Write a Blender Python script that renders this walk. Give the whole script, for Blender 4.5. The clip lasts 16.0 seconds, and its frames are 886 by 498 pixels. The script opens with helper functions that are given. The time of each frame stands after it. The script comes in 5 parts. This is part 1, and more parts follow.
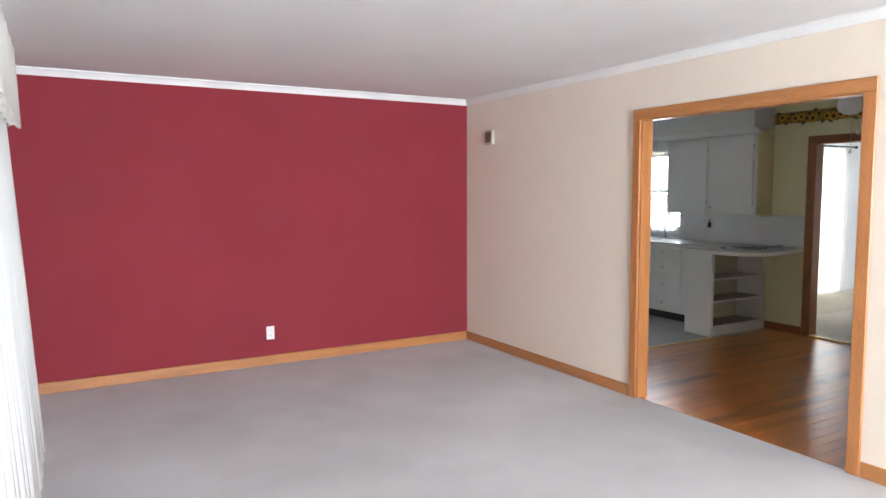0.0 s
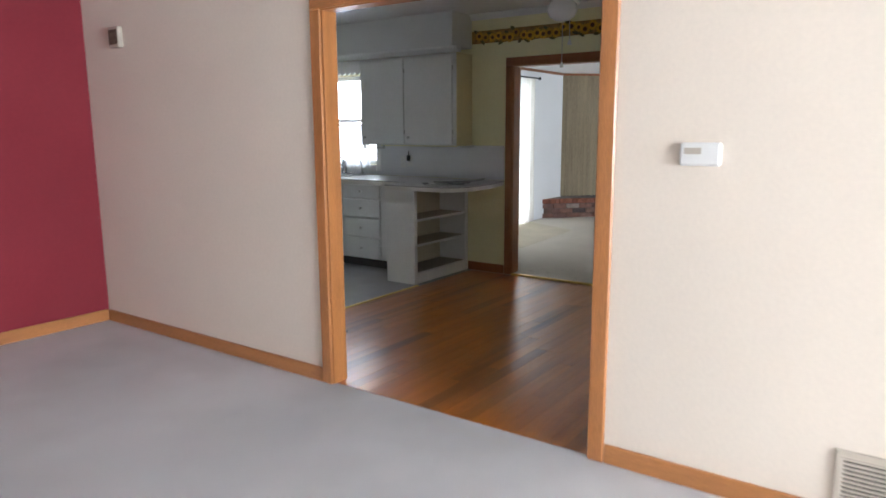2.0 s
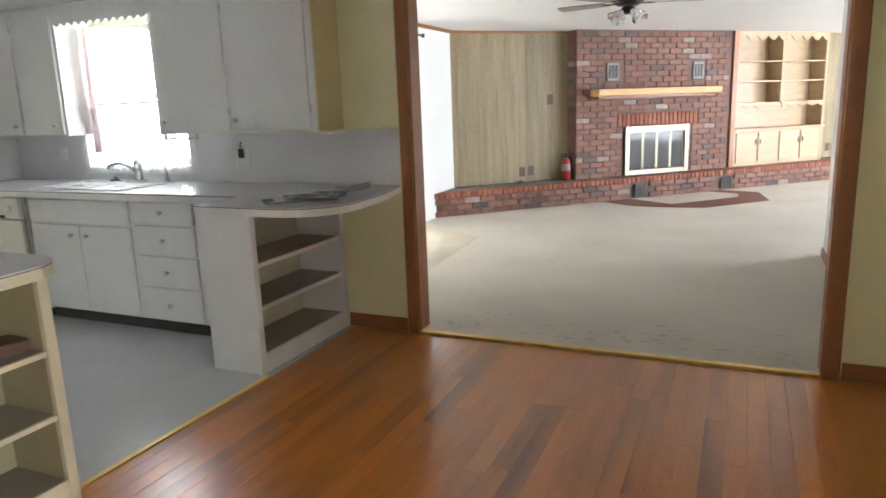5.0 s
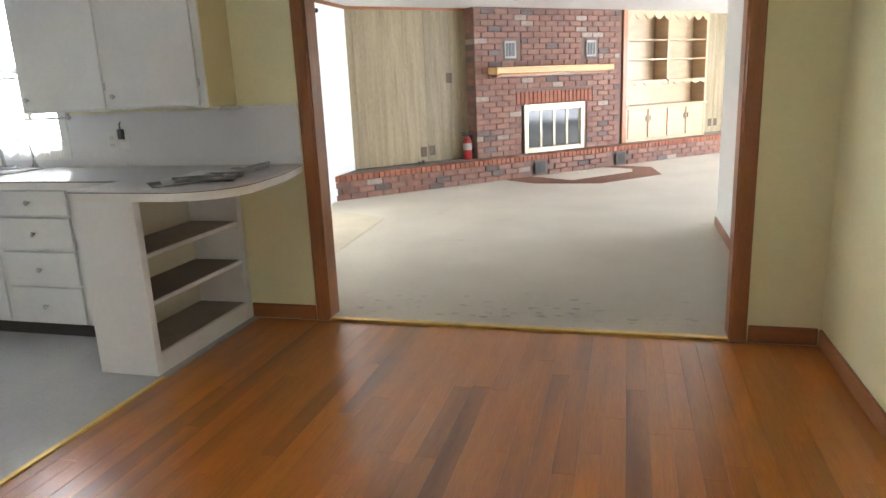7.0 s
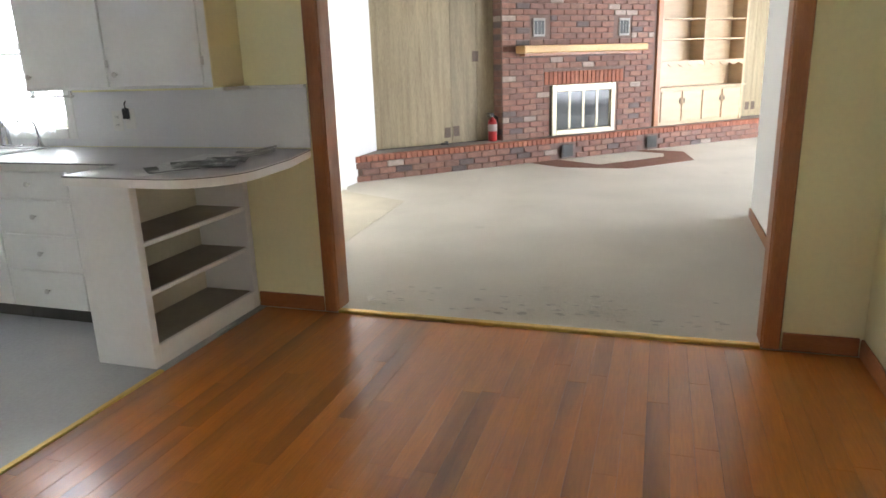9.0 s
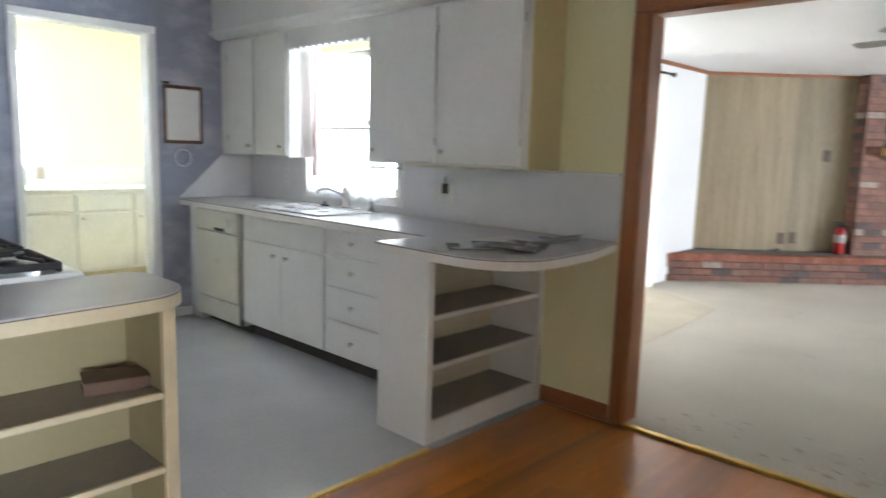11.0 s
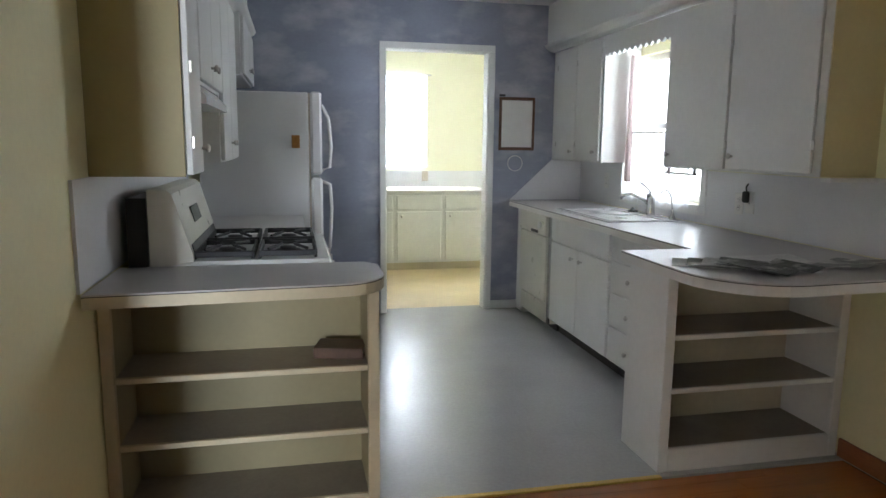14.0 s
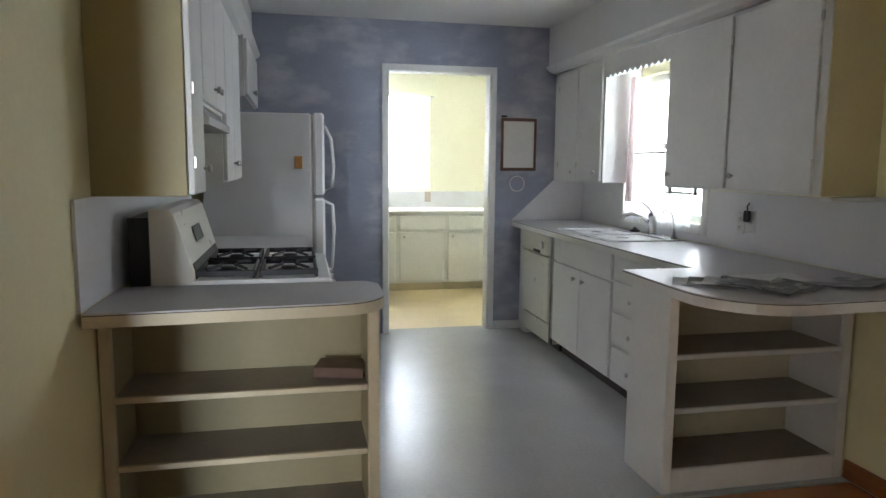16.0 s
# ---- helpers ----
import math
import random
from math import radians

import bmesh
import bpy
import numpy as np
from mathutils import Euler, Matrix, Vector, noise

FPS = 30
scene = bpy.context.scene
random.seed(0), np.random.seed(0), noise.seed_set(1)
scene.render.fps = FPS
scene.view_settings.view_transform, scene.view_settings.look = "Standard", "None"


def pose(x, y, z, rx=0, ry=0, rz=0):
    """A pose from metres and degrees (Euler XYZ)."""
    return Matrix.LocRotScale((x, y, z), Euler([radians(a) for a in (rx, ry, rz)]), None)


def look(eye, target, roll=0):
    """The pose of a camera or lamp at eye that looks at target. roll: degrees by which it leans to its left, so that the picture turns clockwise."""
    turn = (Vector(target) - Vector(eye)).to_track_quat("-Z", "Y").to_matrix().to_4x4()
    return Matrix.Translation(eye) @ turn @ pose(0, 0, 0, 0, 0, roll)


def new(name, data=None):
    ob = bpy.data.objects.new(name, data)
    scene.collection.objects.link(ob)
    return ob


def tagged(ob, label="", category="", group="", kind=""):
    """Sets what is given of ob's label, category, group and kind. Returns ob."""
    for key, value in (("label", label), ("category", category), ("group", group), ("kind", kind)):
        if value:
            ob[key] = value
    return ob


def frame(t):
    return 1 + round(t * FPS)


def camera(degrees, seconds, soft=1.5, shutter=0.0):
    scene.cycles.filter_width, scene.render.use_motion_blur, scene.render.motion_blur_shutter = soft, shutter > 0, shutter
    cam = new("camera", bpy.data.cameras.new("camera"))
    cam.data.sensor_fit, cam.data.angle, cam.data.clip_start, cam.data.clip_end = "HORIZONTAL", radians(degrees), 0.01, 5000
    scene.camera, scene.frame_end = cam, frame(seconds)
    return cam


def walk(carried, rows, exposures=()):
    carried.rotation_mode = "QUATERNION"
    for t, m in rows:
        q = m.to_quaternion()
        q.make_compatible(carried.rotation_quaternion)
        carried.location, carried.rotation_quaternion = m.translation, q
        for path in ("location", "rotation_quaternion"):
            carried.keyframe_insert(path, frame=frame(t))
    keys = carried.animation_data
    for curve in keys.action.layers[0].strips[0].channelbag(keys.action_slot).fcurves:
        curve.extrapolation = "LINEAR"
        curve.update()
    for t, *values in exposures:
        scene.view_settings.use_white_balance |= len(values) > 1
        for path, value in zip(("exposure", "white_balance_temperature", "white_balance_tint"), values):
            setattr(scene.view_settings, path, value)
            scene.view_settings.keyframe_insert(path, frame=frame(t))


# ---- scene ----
cam = camera(66.3, 16.0, shutter=0.5)
PATH = [
    (0, (0.247, 0.088, 1.506), (1.242, 1.815, 1.337), -0.2),
    (0.5, (0.261, 0.141, 1.452), (1.323, 1.819, 1.219), -1.6),
    (1, (0.484, 0.33, 1.369), (1.726, 1.832, 0.921), -2.6),
    (1.5, (0.866, 0.589, 1.372), (2.226, 2.018, 1.047), -1.0),
    (2, (1.291, 0.993, 1.398), (2.899, 2.131, 1.051), -0.3),
    (2.5, (1.756, 1.312, 1.383), (3.33, 2.511, 1.097), -3.1),
    (3, (2.167, 1.655, 1.375), (3.818, 2.758, 1.132), -0.6),
    (3.5, (2.639, 1.923, 1.377), (4.32, 2.964, 1.076), -2.2),
    (4, (3.044, 2.148, 1.374), (4.758, 3.121, 1.037), -2.1),
    (6.5, (3.492, 2.54, 1.326), (5.353, 3.087, 0.841), -2.7),
    (7, (3.513, 2.539, 1.309), (5.386, 3.057, 0.838), -2.5),
    (7.5, (3.527, 2.532, 1.324), (5.393, 3.067, 0.842), -2.7),
    (8, (3.589, 2.5, 1.315), (5.448, 3.041, 0.811), -2.7),
    (10.3, (3.831, 2.565, 1.355), (5.564, 3.448, 0.891), 0.8),
    (10.5, (3.818, 2.471, 1.349), (5.451, 3.566, 0.982), -0.8),
    (11, (4.003, 2.65, 1.328), (5.44, 4.012, 1.04), 1.7),
    (11.5, (4.164, 2.695, 1.333), (5.226, 4.372, 1.087), -0.7),
    (12, (4.33, 2.646, 1.363), (5.023, 4.494, 1.037), 1.5),
    (12.5, (4.397, 2.55, 1.348), (4.973, 4.447, 1.08), 1.1),
    (13, (4.442, 2.402, 1.355), (5.02, 4.292, 1.051), 1.0),
    (13.5, (4.583, 2.299, 1.366), (4.976, 4.238, 1.069), 1.3),
    (14, (4.603, 2.268, 1.363), (5.028, 4.198, 1.058), 0.6),
    (14.5, (4.609, 2.263, 1.359), (5.039, 4.198, 1.094), 0.1),
    (15, (4.619, 2.265, 1.354), (5.039, 4.204, 1.097), 0.7),
    (15.5, (4.619, 2.262, 1.355), (5.028, 4.204, 1.105), 0.4),
    (16, (4.615, 2.26, 1.357), (5.03, 4.202, 1.113), 0.5),
]
EXPOSURES = [(0, 0.03, 5900, 10), (1, -0.4, 5850, 10), (1.5, -0.55, 5800, 10), (2, -0.35, 5800, 10), (3, -0.2, 5850, 10), (3.5, 0.12, 5950, 10), (4, 0.35, 6050, 10), (6.5, 0.87, 6250, 10), (8, 0.87, 6250, 10), (10.5, 0.7, 6000, 10), (11.5, 0.6, 5950, 10), (12.5, 0.35, 5900, 10), (13.5, 0.14, 5950, 10), (16, 0.05, 6050, 10)]
walk(cam, [(t, look(eye, target, roll)) for t, eye, target, roll in PATH], EXPOSURES)

# ---- world and large lights ----
world = bpy.data.worlds.new("world")
scene.world = world
world.use_nodes = True
wn = world.node_tree.nodes
sky = wn.new("ShaderNodeTexSky")
sky.sky_type, sky.sun_disc, sky.sun_elevation, sky.sun_rotation = "NISHITA", False, radians(50), radians(160)
world.node_tree.links.new(sky.outputs[0], wn["Background"].inputs[0])
wn["Background"].inputs[1].default_value = 0.15
sun = new("sun", bpy.data.lights.new("sun", "SUN"))
sun.data.energy, sun.data.angle, sun.data.color = 3.0, radians(0.6), (1.0, 0.95, 0.88)
sun.matrix_world = look((0, 0, 0), (-0.22, 0.60, -0.77))


def window_light(name, x, y, z, tx, ty, w, h, power, tint=(1.0, 0.98, 0.95)):
    """Sky light in a window's opening, shining towards tx, ty."""
    lamp = new(name, bpy.data.lights.new(name, "AREA"))
    lamp.data.shape, lamp.data.size, lamp.data.size_y = "RECTANGLE", w, h
    lamp.data.energy, lamp.data.color = power, tint
    lamp.matrix_world = look((x, y, z), (x + tx, y + ty, z))


window_light("daylight_living", -0.33, 2.6, 1.25, 1, 0, 4.0, 1.8, 24, (0.93, 0.97, 1.0))
window_light("daylight_living_front", 1.6, -5.62, 1.4, 0, 1, 2.4, 1.5, 960, (0.93, 0.97, 1.0))
window_light("daylight_kitchen", 7.16, 6.36, 1.5, -1, 0, 0.98, 1.0, 28, (0.95, 0.98, 1.0))
window_light("daylight_laundry", 5.6, 10.16, 1.63, 0, -1, 1.0, 1.05, 560, (0.95, 0.98, 1.0))
window_light("daylight_slider", 9.2, 6.02, 1.05, 0, -1, 2.2, 2.0, 105, (0.92, 0.96, 1.0))
window_light("daylight_family", 13.3, -3.16, 1.3, 0, 1, 4.2, 1.8, 225, (0.92, 0.96, 1.0))


# ---- materials ----
def mat(name, color, rough=0.6, vary=0.12, scale=6.0, grain=0.0, grain_scale=120.0, bump=0.0, bump_scale=150.0, metal=0.0, coat=0.0, stretch=(1, 1, 1), each=0.0, stain=None, stain_at=(0.55, 0.75), stain_scale=1.5):
    """Base colour with broad and fine variation, optional stains, grain along an axis, per-piece tone and fine relief."""
    m = bpy.data.materials.new(name)
    m.use_nodes = True
    nt = m.node_tree
    n, l = nt.nodes, nt.links
    bsdf = n["Principled BSDF"]
    geo = n.new("ShaderNodeNewGeometry")
    mapping = n.new("ShaderNodeMapping")
    mapping.inputs["Scale"].default_value = stretch
    l.new(geo.outputs["Position"], mapping.inputs[0])
    info = n.new("ShaderNodeObjectInfo")
    if each:
        shift = n.new("ShaderNodeVectorMath")
        shift.operation = "SCALE"
        comb = n.new("ShaderNodeCombineXYZ")
        for k in range(3):
            l.new(info.outputs["Random"], comb.inputs[k])
        l.new(comb.outputs[0], shift.inputs[0])
        shift.inputs["Scale"].default_value = 37.0
        l.new(shift.outputs[0], mapping.inputs["Location"])

    def noise_tex(s, detail=3.0):
        t = n.new("ShaderNodeTexNoise")
        t.inputs["Scale"].default_value, t.inputs["Detail"].default_value = s, detail
        l.new(mapping.outputs[0], t.inputs["Vector"])
        return t

    def scaled(socket, lo, hi):
        r = n.new("ShaderNodeMapRange")
        r.inputs["From Min"].default_value, r.inputs["From Max"].default_value = 0.3, 0.7
        r.inputs["To Min"].default_value, r.inputs["To Max"].default_value = lo, hi
        l.new(socket, r.inputs["Value"])
        return r.outputs[0]

    def times(a, b):
        v = n.new("ShaderNodeMath")
        v.operation = "MULTIPLY"
        l.new(a, v.inputs[0]), l.new(b, v.inputs[1])
        return v.outputs[0]

    value = scaled(noise_tex(scale).outputs[0], 1 - vary, 1 + vary)
    if grain:
        value = times(value, scaled(noise_tex(grain_scale, 4.0).outputs[0], 1 - grain, 1 + grain))
    if each:
        r = n.new("ShaderNodeMapRange")
        r.inputs["To Min"].default_value, r.inputs["To Max"].default_value = 1 - each, 1 + each
        l.new(info.outputs["Random"], r.inputs["Value"])
        value = times(value, r.outputs[0])
    rgb = n.new("ShaderNodeRGB")
    rgb.outputs[0].default_value = (*color, 1)
    base = rgb.outputs[0]
    if stain:
        ramp = n.new("ShaderNodeMapRange")
        ramp.inputs["From Min"].default_value, ramp.inputs["From Max"].default_value = stain_at
        l.new(noise_tex(stain_scale, 5.0).outputs[0], ramp.inputs["Value"])
        mix = n.new("ShaderNodeMix")
        mix.data_type = "RGBA"
        l.new(ramp.outputs[0], mix.inputs[0]), l.new(base, mix.inputs[6])
        mix.inputs[7].default_value = (*stain, 1)
        base = mix.outputs[2]
    scale_node = n.new("ShaderNodeVectorMath")
    scale_node.operation = "SCALE"
    l.new(base, scale_node.inputs[0]), l.new(value, scale_node.inputs["Scale"])
    l.new(scale_node.outputs[0], bsdf.inputs["Base Color"])
    l.new(scaled(noise_tex(scale * 2.3).outputs[0], max(0.03, rough - 0.03), min(1, rough + 0.03)), bsdf.inputs["Roughness"])
    bsdf.inputs["Metallic"].default_value, bsdf.inputs["Coat Weight"].default_value = metal, coat
    bsdf.inputs["Coat Roughness"].default_value = 0.2
    if bump:
        b = n.new("ShaderNodeBump")
        b.inputs["Strength"].default_value, b.inputs["Distance"].default_value = bump, 0.01
        l.new(noise_tex(bump_scale, 4.0).outputs[0], b.inputs["Height"])
        l.new(b.outputs[0], bsdf.inputs["Normal"])
    return m


def ramp_each(name, stops, rough=0.8, bump=0.5):
    """Pieces whose tone comes from each object's own random number."""
    m = mat(name, (0.5, 0.5, 0.5), rough, 0.18, 14, 0.15, 90, bump, 70)
    nt = m.node_tree
    n, l = nt.nodes, nt.links
    info = n.new("ShaderNodeObjectInfo")
    ramp = n.new("ShaderNodeValToRGB")
    ramp.color_ramp.interpolation = "CONSTANT"
    while len(ramp.color_ramp.elements) < len(stops):
        ramp.color_ramp.elements.new(1.0)
    for e, (at, c) in zip(ramp.color_ramp.elements, stops):
        e.position, e.color = at, (*c, 1)
    l.new(info.outputs["Random"], ramp.inputs[0])
    for node in n:
        if node.type == "VECT_MATH" and node.operation == "SCALE":
            l.new(ramp.outputs[0], node.inputs[0])
    return m


def sheer(name, color, through_it=0.6):
    m = bpy.data.materials.new(name)
    m.use_nodes = True
    n, l = m.node_tree.nodes, m.node_tree.links
    a, b, mix = n.new("ShaderNodeBsdfDiffuse"), n.new("ShaderNodeBsdfTranslucent"), n.new("ShaderNodeMixShader")
    a.inputs[0].default_value = b.inputs[0].default_value = (*color, 1)
    mix.inputs[0].default_value = through_it
    l.new(a.outputs[0], mix.inputs[1]), l.new(b.outputs[0], mix.inputs[2])
    l.new(mix.outputs[0], n["Material Output"].inputs[0])
    return m


def clear_glass(name, tint=(1, 1, 1), rough=0.0):
    m = bpy.data.materials.new(name)
    m.use_nodes = True
    b = m.node_tree.nodes["Principled BSDF"]
    b.inputs["Base Color"].default_value = (*tint, 1)
    b.inputs["Transmission Weight"].default_value, b.inputs["Roughness"].default_value, b.inputs["IOR"].default_value = 1.0, rough, 1.2
    return m


CREAM = mat("cream wallpaper", (0.76, 0.67, 0.565), 0.75, 0.02, 1.5, 0.02, 60, 0.10, 220)
RED = mat("dark red paint", (0.22, 0.018, 0.028), 0.85, 0.05, 1.2, 0.03, 40, 0.10, 160)
# yellow paled to carry the laundry's glare and soften its yellow bounce
LAUNDRY_YELLOW_LIT = mat("pale yellow paint lightened for glare", (0.86, 0.84, 0.64), 0.55, 0.03, 1.5, 0.02, 50, 0.08, 160)
YELLOW = mat("pale yellow paint", (0.83, 0.79, 0.50), 0.55, 0.03, 1.5, 0.02, 50, 0.08, 160)
WHITE_WALL = mat("white wall paint", (0.82, 0.82, 0.81), 0.65, 0.02, 1.5, 0.01, 60, 0.08, 160)
GREY_WALL = mat("pale grey paint", (0.70, 0.70, 0.68), 0.6, 0.03, 1.5, 0.01, 60, 0.08, 160)
CEILING = mat("ceiling paint", (0.78, 0.77, 0.76), 0.85, 0.02, 2.0, 0.03, 150, 0.25, 120)
CLOUD = mat("blue cloud wallpaper", (0.30, 0.32, 0.395), 0.6, 0.08, 3.0, 0.03, 30, 0.05, 200, stretch=(1, 1, 1.8), stain=(0.47, 0.47, 0.52), stain_at=(0.48, 0.68), stain_scale=3.2)
TRIM_WHITE = mat("white trim paint", (0.80, 0.80, 0.78), 0.45, 0.03, 4, 0.02, 60, 0.05, 120)
OAK = mat("orange oak", (0.42, 0.172, 0.054), 0.38, 0.10, 3, 0.16, 45, 0.08, 60, coat=0.25, stretch=(9, 9, 0.6))
OAK_H = mat("orange oak lengthwise", (0.42, 0.178, 0.056), 0.38, 0.10, 3, 0.16, 45, 0.08, 60, coat=0.25, stretch=(1, 0.6, 9))
OAK_DARK = mat("brown oak", (0.33, 0.125, 0.042), 0.42, 0.12, 3, 0.18, 45, 0.08, 60, coat=0.2, stretch=(9, 9, 0.6))
OAK_DARK_H = mat("brown oak lengthwise", (0.31, 0.115, 0.04), 0.42, 0.12, 3, 0.18, 45, 0.08, 60, coat=0.2, stretch=(0.7, 0.7, 9))
PLANK = mat("varnished floor plank", (0.46, 0.150, 0.018), 0.33, 0.15, 1.8, 0.10, 24, 0.02, 50, coat=0.45, stretch=(0.5, 5.0, 1), each=0.08, stain=(0.12, 0.040, 0.012), stain_at=(0.51, 0.76), stain_scale=0.9)
CARPET = mat("grey beige carpet", (0.74, 0.725, 0.725), 0.95, 0.07, 1.4, 0.12, 260, 0.9, 330, stain=(0.62, 0.60, 0.595), stain_at=(0.5, 0.75), stain_scale=0.9)
CARPET_FAMILY = mat("cream carpet", (0.60, 0.55, 0.47), 0.95, 0.06, 1.4, 0.12, 260, 0.9, 330, stain=(0.36, 0.32, 0.26), stain_at=(0.66, 0.85), stain_scale=2.6)
CARPET_WORN = mat("yellowed carpet", (0.55, 0.49, 0.38), 0.95, 0.08, 2.4, 0.12, 260, 0.8, 330)
INLAY = mat("rust red tile inlay", (0.19, 0.085, 0.055), 0.7, 0.12, 9, 0.1, 80, 0.3, 90)
VINYL = mat("white sheet vinyl", (0.46, 0.46, 0.455), 0.24, 0.05, 2.5, 0.05, 60, 0.10, 9)
VINYL_TAN = mat("tan sheet vinyl", (0.58, 0.46, 0.26), 0.4, 0.06, 3, 0.06, 60, 0.06, 60)
CABINET = mat("white cabinet enamel", (0.74, 0.74, 0.72), 0.38, 0.03, 3, 0.02, 40, 0.06, 60, stain=(0.62, 0.61, 0.57), stain_at=(0.62, 0.9), stain_scale=4)
# darkened olive puts the shade inside the left shelf unit into its colour
OLIVE_SHADE = mat("olive cabinet inside in shade", (0.31, 0.265, 0.15), 0.55, 0.06, 3, 0.03, 40, 0.05, 60)
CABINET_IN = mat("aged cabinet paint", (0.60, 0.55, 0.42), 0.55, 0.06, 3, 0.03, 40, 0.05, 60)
SHELF_TOP = mat("brown shelf liner", (0.34, 0.30, 0.25), 0.6, 0.10, 4, 0.06, 60, 0.08, 80)
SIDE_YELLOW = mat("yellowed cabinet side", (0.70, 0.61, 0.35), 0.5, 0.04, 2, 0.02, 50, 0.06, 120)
# darker copy of the yellow side, with the left panel's shade in its colour
SIDE_YELLOW_SHADED = mat("yellowed cabinet side darkened for shade", (0.39, 0.33, 0.16), 0.5, 0.04, 2, 0.02, 50, 0.06, 120)
LAMINATE = mat("speckled laminate", (0.50, 0.485, 0.48), 0.34, 0.04, 3, 0.10, 240)
LAMINATE_EDGE = mat("pale laminate edge", (0.72, 0.70, 0.66), 0.35, 0.04, 3, 0.03, 60)
EDGE_CREAM = mat("cream laminate edge", (0.58, 0.51, 0.36), 0.4, 0.05, 3, 0.03, 60)
DARK_LINE = mat("dark seam", (0.05, 0.045, 0.04), 0.7, 0.1, 8)
SPLASH = mat("white backsplash", (0.74, 0.74, 0.75), 0.35, 0.03, 3, 0.02, 80, 0.03, 60)
ENAMEL = mat("white appliance enamel", (0.78, 0.78, 0.78), 0.22, 0.02, 4, 0.01, 60, coat=0.3)
ENAMEL_CREAM = mat("almond appliance enamel", (0.72, 0.70, 0.62), 0.3, 0.03, 4, 0.01, 60, coat=0.2)
FRIDGE_SIDE = mat("pebbled white steel", (0.74, 0.74, 0.74), 0.4, 0.02, 4, 0.03, 150, 0.3, 260)
BLACK_IRON = mat("black cast iron", (0.025, 0.025, 0.027), 0.55, 0.2, 20, 0.1, 150, 0.2, 200)
BLACK = mat("black plastic", (0.02, 0.02, 0.02), 0.4, 0.1, 10)
STEEL = mat("worn chrome", (0.62, 0.62, 0.63), 0.22, 0.06, 12, 0.03, 80, metal=1.0)
NICKEL = mat("brushed nickel knob", (0.55, 0.54, 0.52), 0.32, 0.08, 12, metal=1.0)
BRASS = mat("brass strip", (0.62, 0.43, 0.12), 0.35, 0.10, 12, 0.08, 90, metal=0.8)
PALE_BRASS = mat("pale brass", (0.40, 0.355, 0.27), 0.4, 0.06, 12, 0.05, 90, metal=0.85)
PANEL = mat("knotty wood panel", (0.27, 0.212, 0.125), 0.55, 0.18, 2.0, 0.20, 30, 0.1, 60, stretch=(7, 7, 0.5), each=0.12, stain=(0.17, 0.11, 0.055), stain_at=(0.60, 0.82), stain_scale=1.3)
HONEY = mat("honey pine", (0.47, 0.335, 0.20), 0.45, 0.08, 3, 0.12, 40, 0.06, 60, coat=0.15, stretch=(1.2, 1.2, 5))
MANTEL = mat("light mantel wood", (0.60, 0.36, 0.15), 0.5, 0.10, 3, 0.15, 40, 0.08, 60, stretch=(1, 1, 6))
MORTAR = mat("grey mortar", (0.175, 0.115, 0.095), 0.9, 0.12, 9, 0.15, 90, 0.5, 120)
BRICK = ramp_each("mixed red brick", [(0, (0.225, 0.110, 0.080)), (0.25, (0.245, 0.125, 0.092)), (0.5, (0.19, 0.102, 0.080)), (0.72, (0.115, 0.086, 0.080)), (0.84, (0.235, 0.135, 0.102)), (0.95, (0.34, 0.27, 0.23))])
BRICK_EDGE = ramp_each("red edge brick", [(0, (0.30, 0.105, 0.06)), (0.4, (0.34, 0.13, 0.08)), (0.75, (0.25, 0.09, 0.055))])
SMOKED = mat("smoked firebox glass", (0.05, 0.055, 0.06), 0.08, 0.1, 5)
SOOT = mat("grey stone hearth", (0.17, 0.14, 0.125), 0.75, 0.15, 8, 0.15, 60, 0.3, 80)
EXT_RED = mat("extinguisher red", (0.30, 0.012, 0.012), 0.3, 0.08, 12, coat=0.3)
PAPER = mat("printed paper", (0.66, 0.66, 0.64), 0.35, 0.08, 20, 0.12, 60)
PAPER_DARK = mat("dark glossy print", (0.14, 0.15, 0.14), 0.36, 0.35, 18, 0.3, 60, stain=(0.5, 0.5, 0.48), stain_at=(0.5, 0.6), stain_scale=14)
BOOK = mat("brown leather book", (0.10, 0.050, 0.028), 0.5, 0.15, 12, 0.1, 80, 0.2, 120)
PLASTIC_WHITE = mat("white plastic", (0.78, 0.77, 0.74), 0.4, 0.03, 12)
PLASTIC_BEIGE = mat("beige plastic", (0.50, 0.44, 0.36), 0.5, 0.06, 12)
BROWN_METAL = mat("brown grille metal", (0.10, 0.065, 0.04), 0.5, 0.1, 12)
PEWTER = mat("dark pewter", (0.06, 0.055, 0.05), 0.4, 0.1, 12, metal=0.7)
BLADE = mat("grey fan blade", (0.33, 0.31, 0.28), 0.45, 0.08, 6, 0.08, 40)
SUNFLOWER = mat("sunflower yellow print", (0.62, 0.36, 0.03), 0.7, 0.25, 30, each=0.2)
SEED = mat("sunflower brown print", (0.10, 0.045, 0.015), 0.7, 0.2, 30)
LEAF = mat("leaf green print", (0.11, 0.10, 0.03), 0.7, 0.3, 25, each=0.3)
BORDER = mat("ochre border paper", (0.33, 0.20, 0.05), 0.7, 0.35, 22)
FROSTED = mat("frosted glass shade", (0.80, 0.80, 0.80), 0.2, 0.03, 10)
LACE = sheer("white lace", (0.85, 0.86, 0.88), 0.65)
SHEER = sheer("cream sheer cloth", (0.80, 0.78, 0.74), 0.40)
SHEER_FAMILY = sheer("ivory drape cloth", (0.78, 0.75, 0.68), 0.45)
GLASS = clear_glass("window glass")
